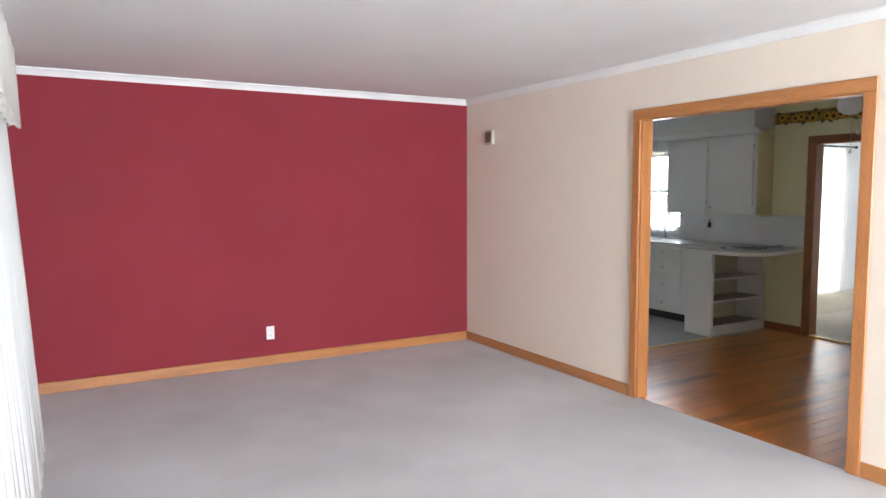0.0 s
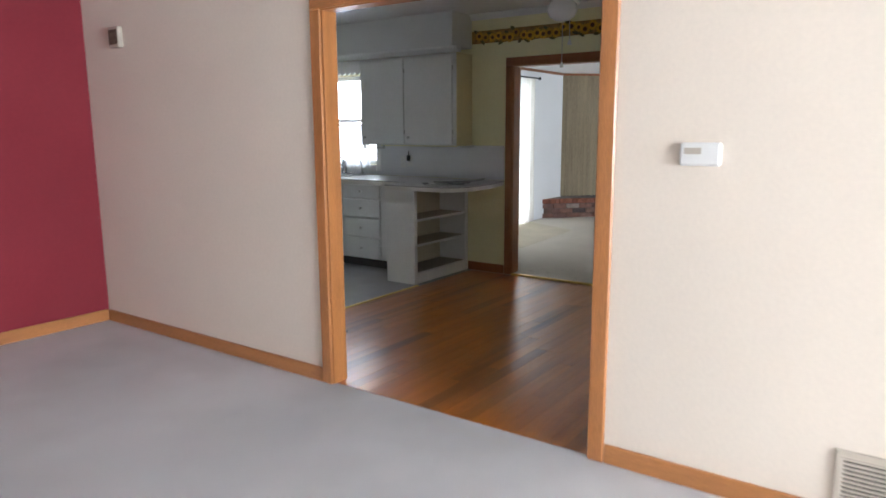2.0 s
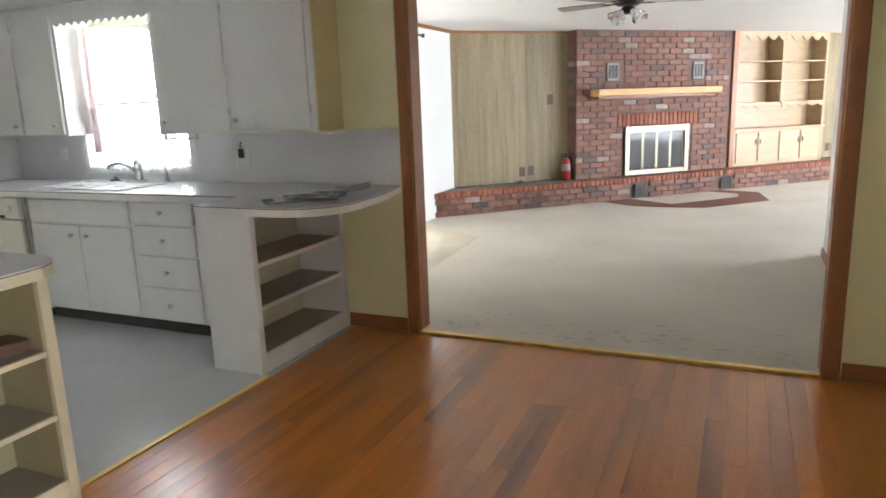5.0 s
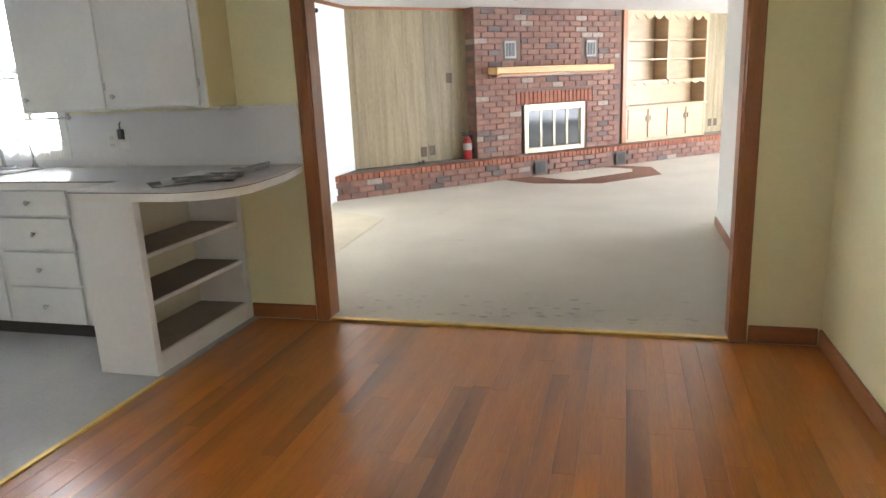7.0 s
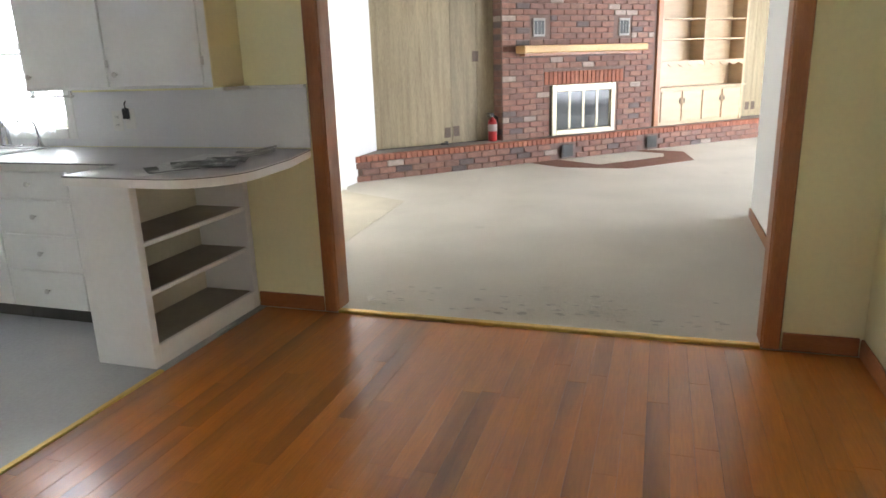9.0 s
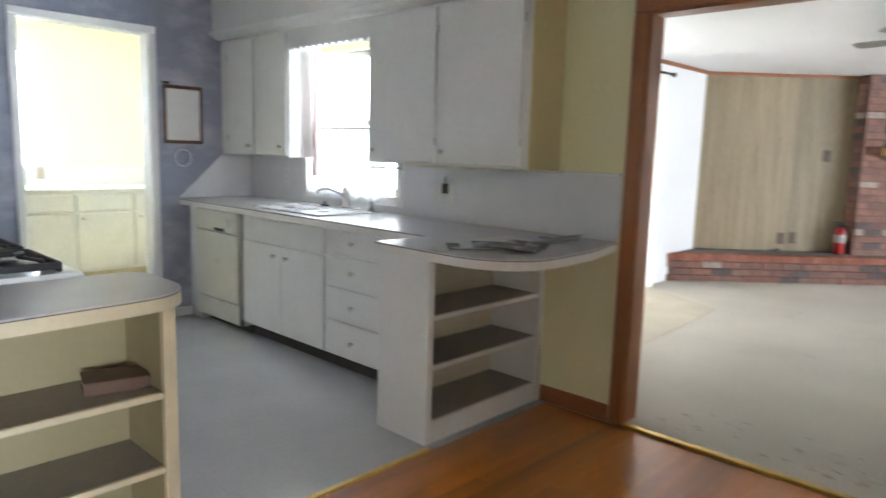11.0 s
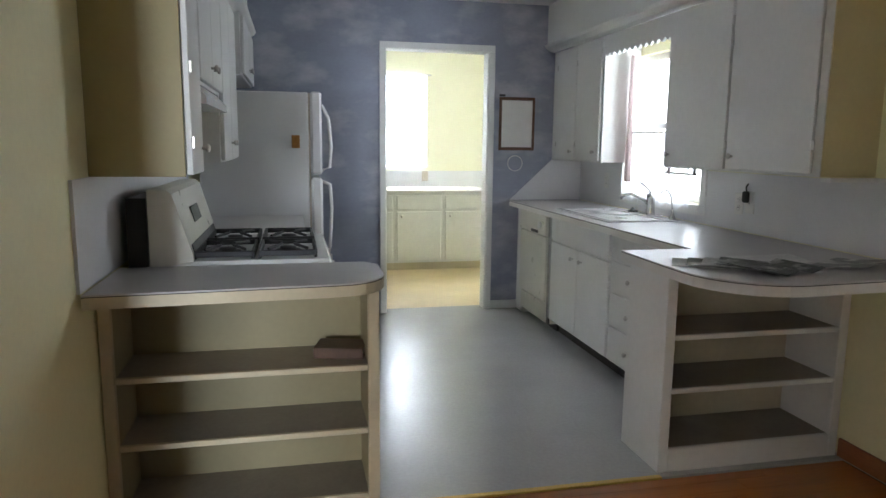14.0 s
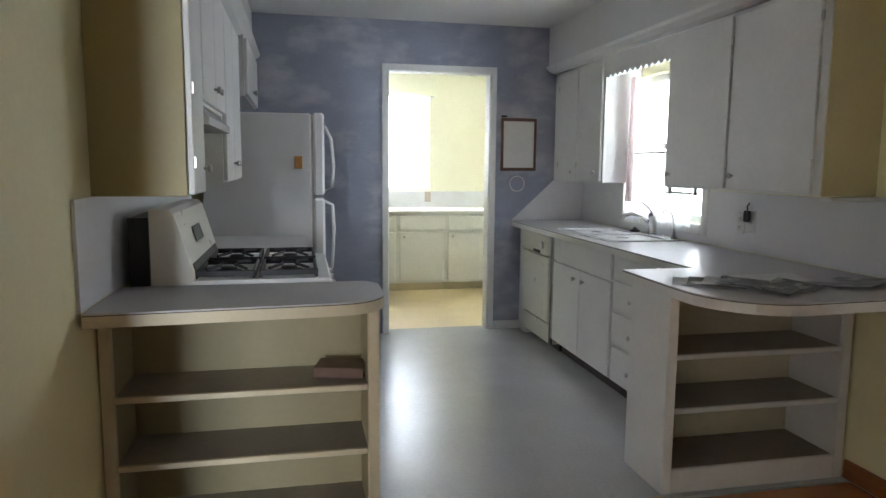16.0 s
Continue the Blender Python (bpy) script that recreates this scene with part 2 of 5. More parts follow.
SHADE_GLASS = clear_glass("clear ribbed shade glass", (0.9, 0.9, 0.9), 0.15)
GRASS = mat("lawn", (0.09, 0.11, 0.045), 0.9, 0.3, 2, 0.3, 40)


# ---- building helpers ----
DIAG = pose(0, 0, 0, 0, 0, -45)


def box(bm, x0, x1, y0, y1, z0, z1, bevel=0.0, seg=1):
    r = bmesh.ops.create_cube(bm, size=1.0)["verts"]
    for v in r:
        v.co = Vector((x0 + (v.co.x + 0.5) * (x1 - x0), y0 + (v.co.y + 0.5) * (y1 - y0), z0 + (v.co.z + 0.5) * (z1 - z0)))
    if bevel:
        edges = {e for v in r for e in v.link_edges}
        bmesh.ops.bevel(bm, geom=list(edges), offset=bevel, segments=seg, affect="EDGES", profile=0.5)
    return bm


def boxes(*specs, bevel=0.0):
    bm = bmesh.new()
    for s in specs:
        box(bm, *s, bevel=bevel)
    return bm


def cyl(bm, x, y, z0, z1, r0, r1=None, seg=20, axis="z", caps=True):
    """A straight or tapered round piece; for other axes x, y are the two cross coordinates in order."""
    r1 = r0 if r1 is None else r1
    vs = bmesh.ops.create_cone(bm, cap_ends=caps, segments=seg, radius1=r0, radius2=r1, depth=z1 - z0)["verts"]
    for v in vs:
        a, b, c = v.co.x, v.co.y, v.co.z + (z0 + z1) / 2
        v.co = Vector((x + a, y + b, c)) if axis == "z" else Vector((c, x + a, y + b)) if axis == "x" else Vector((x + a, c, y + b))
    return bm


def lathe(bm, profile, x, y, seg=24):
    """A turned shape from (radius, height) pairs."""
    rings = [[bm.verts.new((x + r * math.cos(2 * math.pi * k / seg), y + r * math.sin(2 * math.pi * k / seg), z)) for k in range(seg)] for r, z in profile]
    for a, b in zip(rings, rings[1:]):
        for k in range(seg):
            bm.faces.new((a[k], a[(k + 1) % seg], b[(k + 1) % seg], b[k]))
    bmesh.ops.recalc_face_normals(bm, faces=bm.faces)
    return bm


def prism(bm, outline, lo, hi, axis="z"):
    """An outline of (a, b) pairs pushed from lo to hi along an axis."""
    def place(a, b, c):
        return (a, b, c) if axis == "z" else (c, a, b) if axis == "x" else (a, c, b)
    low = [bm.verts.new(place(a, b, lo)) for a, b in outline]
    high = [bm.verts.new(place(a, b, hi)) for a, b in outline]
    faces = [bm.faces.new(low), bm.faces.new(high)]
    for k in range(len(outline)):
        j = (k + 1) % len(outline)
        faces.append(bm.faces.new((low[k], low[j], high[j], high[k])))
    bmesh.ops.recalc_face_normals(bm, faces=faces)
    return bm


def tube(bm, points, r, seg=8):
    """A round bar through points."""
    pts = [Vector(p) for p in points]
    rings = []
    for k, p in enumerate(pts):
        d = (pts[min(k + 1, len(pts) - 1)] - pts[max(k - 1, 0)]).normalized()
        side = d.cross(Vector((0, 0, 1)) if abs(d.z) < 0.9 else Vector((1, 0, 0))).normalized()
        up = side.cross(d)
        rings.append([bm.verts.new(p + r * (math.cos(2 * math.pi * j / seg) * side + math.sin(2 * math.pi * j / seg) * up)) for j in range(seg)])
    for a, b in zip(rings, rings[1:]):
        for j in range(seg):
            bm.faces.new((a[j], a[(j + 1) % seg], b[(j + 1) % seg], b[j]))
    bm.faces.new(rings[0]), bm.faces.new(rings[-1])
    bmesh.ops.recalc_face_normals(bm, faces=bm.faces)
    return bm


def mesh_of(name, bm, material, smooth=False):
    me = bpy.data.meshes.new(name)
    if smooth:
        for f in bm.faces:
            f.smooth = True
    bm.to_mesh(me)
    bm.free()
    me.materials.append(material)
    return me


def part(name, bm, material, parent=None, label="", smooth=False, at=None):
    ob = new(name, mesh_of(name, bm, material, smooth))
    if parent is not None:
        ob.parent = parent
    if at is not None:
        ob.matrix_basis = at
    return tagged(ob, label)


def thing(name, label, category, group="", kind="", at=None):
    ob = new(name)
    if at is not None:
        ob.matrix_basis = at
    return tagged(ob, label, category, group, kind)


def setting(name, bm, material, label, category, at=None):
    return tagged(part(name, bm, material, at=at), label, category, kind="structure")


def piece(name, me, parent, m):
    ob = new(name, me)
    ob.parent = parent
    ob.matrix_basis = m
    return ob


# ---- structure ----
H = 2.41
HK = 2.47
setting("ground", boxes((-60, 60, -60, 60, -0.5, -0.3)), GRASS, "green lawn around the house", "ground")
setting("floor_living", boxes((-0.35, 3.90, -5.6, 6.1, -0.1, 0.0)), CARPET, "grey beige wall-to-wall carpet, faintly soiled", "carpet")
floor_dining = setting("floor_dining", boxes((3.90, 6.97, 1.5, 4.66, -0.1, -0.012)), DARK_LINE, "varnished orange-brown strip floor with dark worn marks", "wood floor")
setting("floor_kitchen", boxes((3.9, 7.0, 4.66, 7.75, -0.1, 0.002)), VINYL, "glossy white sheet vinyl kitchen floor", "vinyl floor")
setting("floor_laundry", boxes((3.9, 7.5, 7.75, 10.1, -0.1, 0.001)), VINYL_TAN, "tan sheet vinyl laundry floor", "vinyl floor")
setting("floor_family", boxes((6.97, 17.6, -3.1, 5.95, -0.1, 0.012)), CARPET_FAMILY, "cream wall-to-wall carpet with soiled edge", "carpet")
setting("ceiling_living", boxes((-0.4, 3.94, -5.7, 6.2, H, H + 0.1)), CEILING, "white painted living room ceiling", "ceiling")
setting("ceiling_dining", boxes((3.94, 7.09, 1.45, 7.75, HK, HK + 0.1)), CEILING, "pale kitchen and dining ceiling", "ceiling")
setting("ceiling_laundry", boxes((3.9, 7.5, 7.75, 10.2, HK, HK + 0.1)), CEILING, "white laundry ceiling", "ceiling")
setting("ceiling_family", boxes((7.09, 17.7, -3.2, 6.05, 2.27, 2.37)), CEILING, "white family room ceiling", "ceiling")

setting("wall_red", boxes((-0.4, 3.88, 5.905, 6.03, 0, H)), RED, "dark red painted accent wall", "wall")
setting("wall_living_west", boxes((-0.4, -0.25, -5.6, 0.55, 0, H), (-0.4, -0.25, 4.6, 5.905, 0, H), (-0.4, -0.25, 0.55, 4.6, 0, 0.35), (-0.4, -0.25, 0.55, 4.6, 2.15, H)), CREAM, "cream wall round the wide curtained window", "wall")
setting("wall_living_south", boxes((-0.4, 0.4, -5.7, -5.55, 0, H), (2.8, 3.88, -5.7, -5.55, 0, H), (0.4, 2.8, -5.7, -5.55, 0, 0.65), (0.4, 2.8, -5.7, -5.55, 2.15, H)), CREAM, "cream wall behind the camera with a window", "wall")
OY0, OY1, OZ = 2.07, 3.568, 1.998
J = 0.019
setting("wall_living_east", boxes((3.88, 3.925, -5.6, OY0 - J, 0, H), (3.88, 3.925, OY1 + J, 6.1, 0, H), (3.88, 3.925, OY0 - J, OY1 + J, OZ + J, H)), CREAM, "cream wall with a wide cased opening to the dining area", "wall")
setting("wall_dining_west", boxes((3.925, 3.97, 1.5, OY0 - J, 0, HK), (3.925, 3.97, OY1 + J, 7.75, 0, HK), (3.925, 3.97, OY0 - J, OY1 + J, OZ + J, HK)), YELLOW, "pale yellow painted dining and kitchen wall", "wall")
setting("wall_dining_south", boxes((3.97, 6.97, 1.49, 1.61, 0, HK)), YELLOW, "pale yellow dining wall", "wall")
PY0, PY1, PZ = 2.03, 4.19, 1.97
WY0, WY1, WZ0, WZ1 = 5.88, 6.84, 1.02, 1.98
setting("wall_kitchen_east", boxes((6.97, 7.03, 1.5, PY0 - J, 0, HK), (6.97, 7.03, PY1 + J, WY0, 0, HK), (6.97, 7.03, PY0 - J, PY1 + J, PZ + J, HK), (6.97, 7.03, WY0, WY1, 0, WZ0), (6.97, 7.03, WY0, WY1, WZ1, HK), (6.97, 7.03, WY1, 7.75, 0, HK)), YELLOW, "pale yellow wall with a wide cased opening to the family room", "wall")
setting("wall_family_west", boxes((7.03, 7.09, -3.1, PY0 - J, 0, H), (7.03, 7.09, PY1 + J, WY0, 0, H), (7.03, 7.09, PY0 - J, PY1 + J, PZ + J, H), (7.03, 7.09, WY0, WY1, 0, WZ0), (7.03, 7.09, WY0, WY1, WZ1, H), (7.03, 7.09, WY1, 7.75, 0, H)), WHITE_WALL, "white wall on the family room side", "wall")
LX0, LX1, LZ = 5.32, 6.135, 2.085
setting("wall_kitchen_north", boxes((3.94, LX0 - J, 7.63, 7.69, 0, HK), (LX1 + J, 6.97, 7.63, 7.69, 0, HK), (LX0 - J, LX1 + J, 7.63, 7.69, LZ + J, HK)), CLOUD, "blue wall papered with soft white clouds", "wall")
setting("wall_laundry_south", boxes((3.9, LX0 - J, 7.69, 7.75, 0, HK), (LX1 + J, 7.5, 7.69, 7.75, 0, HK), (LX0 - J, LX1 + J, 7.69, 7.75, LZ + J, HK)), LAUNDRY_YELLOW_LIT, "yellow laundry side of the doorway wall", "wall")
setting("wall_laundry_north", boxes((3.9, 5.1, 10.0, 10.1, 0, HK), (6.1, 7.5, 10.0, 10.1, 0, HK), (5.1, 6.1, 10.0, 10.1, 0, 1.1), (5.1, 6.1, 10.0, 10.1, 2.15, HK)), LAUNDRY_YELLOW_LIT, "pale yellow laundry wall with a bright window", "wall")
setting("wall_laundry_west", boxes((3.9, 4.0, 7.75, 10.0, 0, HK)), LAUNDRY_YELLOW_LIT, "yellow laundry side wall", "wall")
setting("wall_laundry_east", boxes((7.4, 7.5, 7.75, 10.0, 0, HK)), LAUNDRY_YELLOW_LIT, "yellow laundry side wall", "wall")
setting("wall_family_north", boxes((7.09, 8.1, 5.85, 5.97, 0, 2.3), (10.3, 11.75, 5.85, 5.97, 0, 2.3), (8.1, 10.3, 5.85, 5.97, 2.06, 2.3)), WHITE_WALL, "white wall with a sliding glass door", "wall")
setting("wall_family_partition", boxes((7.09, 9.76, 1.65, 1.77, 0, 2.28)), WHITE_WALL, "white partition wall beside the opening", "wall")
setting("wall_family_south", boxes((7.09, 11.2, -3.2, -3.1, 0, 2.3), (15.4, 17.7, -3.2, -3.1, 0, 2.3), (11.2, 15.4, -3.2, -3.1, 0, 0.35), (11.2, 15.4, -3.2, -3.1, 2.15, 2.3)), WHITE_WALL, "white wall with a wide window", "wall")
setting("wall_family_east", boxes((17.6, 17.7, -3.2, 1.0, 0, 2.3)), WHITE_WALL, "white end wall", "wall")
# the diagonal fireplace wall: along it s, away from the room p
PB = 12.056
setting("wall_fireplace_back", boxes((3.6, 12.6, PB + 0.30, PB + 0.42, 0, 2.3)), PANEL, "wood-clad wall behind the fireplace", "wall", at=DIAG)


def cased_opening(name, axis_x0, axis_x1, y0, y1, z, w, material, material_h, label, depth=0.02):
    """Jambs, head and casings round an opening through a wall at x0..x1."""
    t = thing(name, label, "door casing", kind="structure")
    part("jamb", boxes((axis_x0 - 0.002, axis_x1 + 0.002, y0 - 0.02, y0, 0, z), bevel=0.002), material, t)
    part("jamb", boxes((axis_x0 - 0.002, axis_x1 + 0.002, y1, y1 + 0.02, 0, z), bevel=0.002), material, t)
    part("head_jamb", boxes((axis_x0 - 0.002, axis_x1 + 0.002, y0 - 0.02, y1 + 0.02, z, z + 0.02), bevel=0.002), material_h, t)
    for x0, x1 in ((axis_x0 - depth, axis_x0 - 0.003), (axis_x1 + 0.003, axis_x1 + depth)):
        part("side_casing", boxes((x0, x1, y0 - w, y0 - 0.006, 0, z + 0.006), bevel=0.006), material, t)
        part("side_casing", boxes((x0, x1, y1 + 0.006, y1 + w, 0, z + 0.006), bevel=0.006), material, t)
        part("head_casing", boxes((x0, x1, y0 - w, y1 + w, z + 0.006, z + w), bevel=0.006), material_h, t)
    return t


cased_opening("doorway_1", 3.88, 3.97, OY0, OY1, OZ, 0.08, OAK, OAK_H, "orange oak casing round the wide opening")
cased_opening("doorway_2", 6.97, 7.09, PY0, PY1, PZ, 0.082, OAK_DARK, OAK_DARK_H, "brown oak casing round the family room opening")

ld = thing("doorway_3", "white painted casing of the laundry doorway", "door casing", kind="structure")
for x0, x1 in ((LX0 - 0.02, LX0), (LX1, LX1 + 0.02)):
    part("jamb", boxes((x0, x1, 7.628, 7.752, 0, LZ), bevel=0.002), TRIM_WHITE, ld)
part("head_jamb", boxes((LX0 - 0.02, LX1 + 0.02, 7.628, 7.752, LZ, LZ + 0.02), bevel=0.002), TRIM_WHITE, ld)
for y0, y1 in ((7.608, 7.627), (7.753, 7.772)):
    part("side_casing", boxes((LX0 - 0.055, LX0 - 0.006, y0, y1, 0, LZ + 0.005), bevel=0.004), TRIM_WHITE, ld)
    part("side_casing", boxes((LX1 + 0.006, LX1 + 0.055, y0, y1, 0, LZ + 0.005), bevel=0.004), TRIM_WHITE, ld)
    part("head_casing", boxes((LX0 - 0.055, LX1 + 0.055, y0, y1, LZ + 0.005, LZ + 0.055), bevel=0.004), TRIM_WHITE, ld)


def baseboard(x0, x1, y0, y1, material, label, h=0.085):
    setting("baseboard", boxes((x0, x1, y0, y1, 0, h), bevel=0.004), material, label, "baseboard")


baseboard(-0.24, 3.868, 5.889, 5.904, OAK_H, "orange oak baseboard along the red wall")
baseboard(3.864, 3.879, OY1 + 0.081, 5.888, OAK_H, "orange oak baseboard along the cream wall")
baseboard(3.864, 3.879, -5.5, OY0 - 0.081, OAK_H, "orange oak baseboard along the cream wall")
baseboard(6.952, 6.969, PY1 + 0.09, 4.69, OAK_DARK_H, "brown oak baseboard")
baseboard(6.952, 6.969, 1.628, PY0 - 0.09, OAK_DARK_H, "brown oak baseboard")
baseboard(3.971, 6.951, 1.611, 1.627, OAK_DARK_H, "brown oak baseboard along the yellow wall")
baseboard(3.971, 3.986, OY1 + 0.082, 4.70, OAK_DARK_H, "brown oak baseboard")
baseboard(7.2, 9.76, 1.771, 1.786, OAK_DARK_H, "brown oak baseboard along the partition")
baseboard(9.761, 9.776, 1.65, 1.77, OAK_DARK_H, "brown oak baseboard at the partition's end")
baseboard(LX1 + 0.057, 6.44, 7.612, 7.629, TRIM_WHITE, "white kitchen baseboard", 0.07)
setting("threshold", boxes((6.945, 6.985, PY0, PY1, -0.005, 0.016), bevel=0.004), BRASS, "worn brass threshold strip", "threshold")
setting("floor_strip", boxes((4.60, 6.07, 4.645, 4.672, -0.005, 0.008), bevel=0.003), BRASS, "brass strip between wood and vinyl floors", "threshold")


def crown(x0, y0, x1, y1, nx, ny, material=TRIM_WHITE, z=H, size=0.055, label="white crown moulding", at=None):
    """Crown moulding from one corner to the other; nx, ny point into the room."""
    prof = [(0.001, -0.001), (0.001, -size), (0.010, -size), (0.018, -size * 0.7), (size * 0.6, -0.018), (size * 0.85, -0.010), (size * 0.85, -0.001)]
    bm = bmesh.new()
    rows = [[bm.verts.new((x + nx * a, y + ny * a, z + b)) for a, b in prof] for x, y in ((x0, y0), (x1, y1))]
    for k in range(len(prof)):
        j = (k + 1) % len(prof)
        bm.faces.new((rows[0][k], rows[0][j], rows[1][j], rows[1][k]))
    bm.faces.new(rows[0]), bm.faces.new(rows[1])
    bmesh.ops.recalc_face_normals(bm, faces=bm.faces)
    setting("crown_moulding", bm, material, label, "moulding", at=at)


crown(-0.25, 5.905, 3.88, 5.905, 0, -1)
crown(3.88, -5.55, 3.88, 5.905, -1, 0)
crown(6.97, 1.61, 6.97, 4.66, -1, 0, z=HK)
crown(7.09, 5.85, 11.5, 5.85, 0, -1, OAK_DARK_H, 2.27, 0.035, "thin brown ceiling trim")


# ---- windows and what hangs in them ----
def window(name, label, x0, x1, y0, y1, z0, z1, across, rail=True, depth=0.05):
    """A sash window; across is the axis along the wall."""
    t = thing(name, label, "window", kind="structure")
    f = 0.045

    def bar(part_name, a0, a1, c0, c1, material=TRIM_WHITE):
        spec = (x0, x1, a0, a1, c0, c1) if across == "y" else (a0, a1, y0, y1, c0, c1)
        return part(part_name, boxes(spec, bevel=0.003), material, t)
    lo, hi = (y0, y1) if across == "y" else (x0, x1)
    bar("frame_side", lo, lo + f, z0, z1), bar("frame_side", hi - f, hi, z0, z1)
    bar("frame_head", lo + f, hi - f, z1 - f, z1), bar("sill", lo + f, hi - f, z0, z0 + f)
    if rail:
        bar("meeting_rail", lo + f, hi - f, (z0 + z1) / 2 - 0.02, (z0 + z1) / 2 + 0.02)
    else:
        mid = (lo + hi) / 2
        bar("mullion", mid - 0.03, mid + 0.03, z0 + f, z1 - f)
    c = (x0 + x1) / 2 if across == "y" else (y0 + y1) / 2
    spec = (c - 0.002, c + 0.002, lo + f, hi - f, z0 + f, z1 - f) if across == "y" else (lo + f, hi - f, c - 0.002, c + 0.002, z0 + f, z1 - f)
    pane = part("pane", boxes(spec), GLASS, t)
    pane.visible_shadow = False
    return t


window("window_1", "white framed wide living room window", -0.38, -0.30, 0.55, 4.6, 0.35, 2.15, "y", False)
window("window_2", "white framed front window", 0.4, 2.8, -5.68, -5.60, 0.65, 2.15, "x", False)
window("window_3", "white painted kitchen sash window", 7.03, 7.08, WY0, WY1, WZ0, WZ1, "y")
window("window_4", "white painted laundry sash window", 5.1, 6.1, 10.03, 10.08, 1.1, 2.15, "x")
window("window_5", "sliding glass door with a pale frame", 8.1, 10.3, 5.89, 5.94, 0.012, 2.06, "x", False)
window("window_6", "wide family room window", 11.2, 15.4, -3.18, -3.12, 0.35, 2.15, "x", False)


def glowing(name, strength):
    m = bpy.data.materials.new(name)
    m.use_nodes = True
    b = m.node_tree.nodes["Principled BSDF"]
    b.inputs["Base Color"].default_value = (0.8, 0.8, 0.8, 1)
    b.inputs["Emission Color"].default_value = (0.95, 0.98, 1.0, 1)
    b.inputs["Emission Strength"].default_value = strength
    return m


HAZE = glowing("bright overcast haze", 1.6)
setting("backdrop_kitchen", boxes((11.9, 12.0, 6.6, 14.0, -0.3, 6.0)), HAZE, "bright hazy daylight outside the kitchen window", "backdrop")
setting("backdrop_laundry", boxes((1.0, 10.0, 13.9, 14.0, -0.3, 6.0)), HAZE, "bright hazy daylight outside the laundry window", "backdrop")
setting("backdrop_slider", boxes((7.9, 11.7, 9.9, 10.0, -0.3, 6.0)), HAZE, "bright hazy daylight outside the sliding door", "backdrop")
setting("window_casing", boxes((6.953, 6.969, WY0 - 0.06, WY0, WZ0 - 0.06, WZ1), (6.953, 6.969, WY1, WY1 + 0.06, WZ0 - 0.06, WZ1), (6.945, 6.969, WY0, WY1, WZ0 - 0.06, WZ0), bevel=0.003), TRIM_WHITE, "white kitchen window casing", "casing")


def drape(x0, y0, x1, y1, z0, z1, folds, depth, steps=8, bottom_wave=0.0, rows=6, flare=0.0, seed=1):
    """Hanging folded cloth between two plan points."""
    rnd = random.Random(seed)
    bm = bmesh.new()
    d = Vector((x1 - x0, y1 - y0, 0))
    side = Vector((-d.y, d.x, 0)).normalized()
    n = folds * steps
    phase = [rnd.uniform(-0.5, 0.5) for _ in range(folds + 2)]
    grid = []
    for j in range(rows + 1):
        v = j / rows
        row = []
        for k in range(n + 1):
            u = k / n
            wob = phase[int(u * folds)] * (1 - abs((u * folds) % 1 - 0.5) * 2)
            off = depth * (0.6 + 0.4 * (1 - v)) * (math.sin(2 * math.pi * u * folds + 0.5 * math.sin(3 * v)) + 0.5 * wob)
            p = Vector((x0, y0, 0)) + d * u + side * (off + flare * (1 - v))
            z = z0 + (z1 - z0) * v + (bottom_wave * math.sin(2 * math.pi * u * folds * 1.5) if j == 0 else 0)
            row.append(bm.verts.new((p.x, p.y, z)))
        grid.append(row)
    for a, b in zip(grid, grid[1:]):
        for k in range(n):
            bm.faces.new((a[k], a[k + 1], b[k + 1], b[k]))
    return bm


curtain = thing("curtain", "white sheer floor-length curtain with gathered folds", "curtain", at=None)
part("panel", drape(-0.02, 0.4, 0.02, 4.55, 0.03, 2.02, 22, 0.045, bottom_wave=0.012, flare=-0.09, seed=3), SHEER, curtain, smooth=True)
part("valance", drape(0.07, 0.3, 0.09, 4.60, 1.88, 2.30, 26, 0.03, bottom_wave=0.02, rows=4, seed=5), SHEER, curtain, "gathered white valance", smooth=True)
part("rod", tube(bmesh.new(), [(0.0, 0.25, 2.29), (0.02, 4.6, 2.29)], 0.012), TRIM_WHITE, curtain)
part("bracket", boxes((-0.25, 0.02, 4.57, 4.59, 2.275, 2.305)), TRIM_WHITE, curtain)

drapes = thing("drape", "ivory drape gathered at the end of a dark rod", "curtain")
part("panel", drape(8.0, 5.76, 10.38, 5.76, 0.03, 2.12, 17, 0.03, seed=9), SHEER_FAMILY, drapes, smooth=True)
part("rod", cyl(bmesh.new(), 5.76, 2.13, 7.9, 10.5, 0.012, axis="x"), BLACK, drapes, "dark curtain rod")
part("finial", lathe(bmesh.new(), [(0.0, 0.03), (0.018, 0.02), (0.024, 0.0), (0.015, -0.02), (0.0, -0.026)], 0, 0, 12), BLACK, drapes, smooth=True, at=pose(10.52, 5.76, 2.13, 0, 90, 0))
part("bracket", boxes((10.43, 10.45, 5.76, 5.85, 2.122, 2.138)), BLACK, drapes)

# pinkish cloth whose colour also holds its backlit shade
PINK_BACKLIT = sheer("dusty pink cloth darkened as backlit", (0.50, 0.40, 0.38), 0.25)
lace = thing("lace_curtain", "white lace cafe curtain over the sink window", "curtain")
part("lower_panel", drape(6.93, 5.95, 6.93, 6.82, 0.99, 1.455, 9, 0.012, bottom_wave=0.018, seed=13), LACE, lace, smooth=True)
part("side_panel", drape(6.86, 6.60, 6.90, 6.69, 1.12, 1.97, 3, 0.022, seed=15), PINK_BACKLIT, lace, "dusty pink gathered side panel, toned dark as backlit", smooth=True)
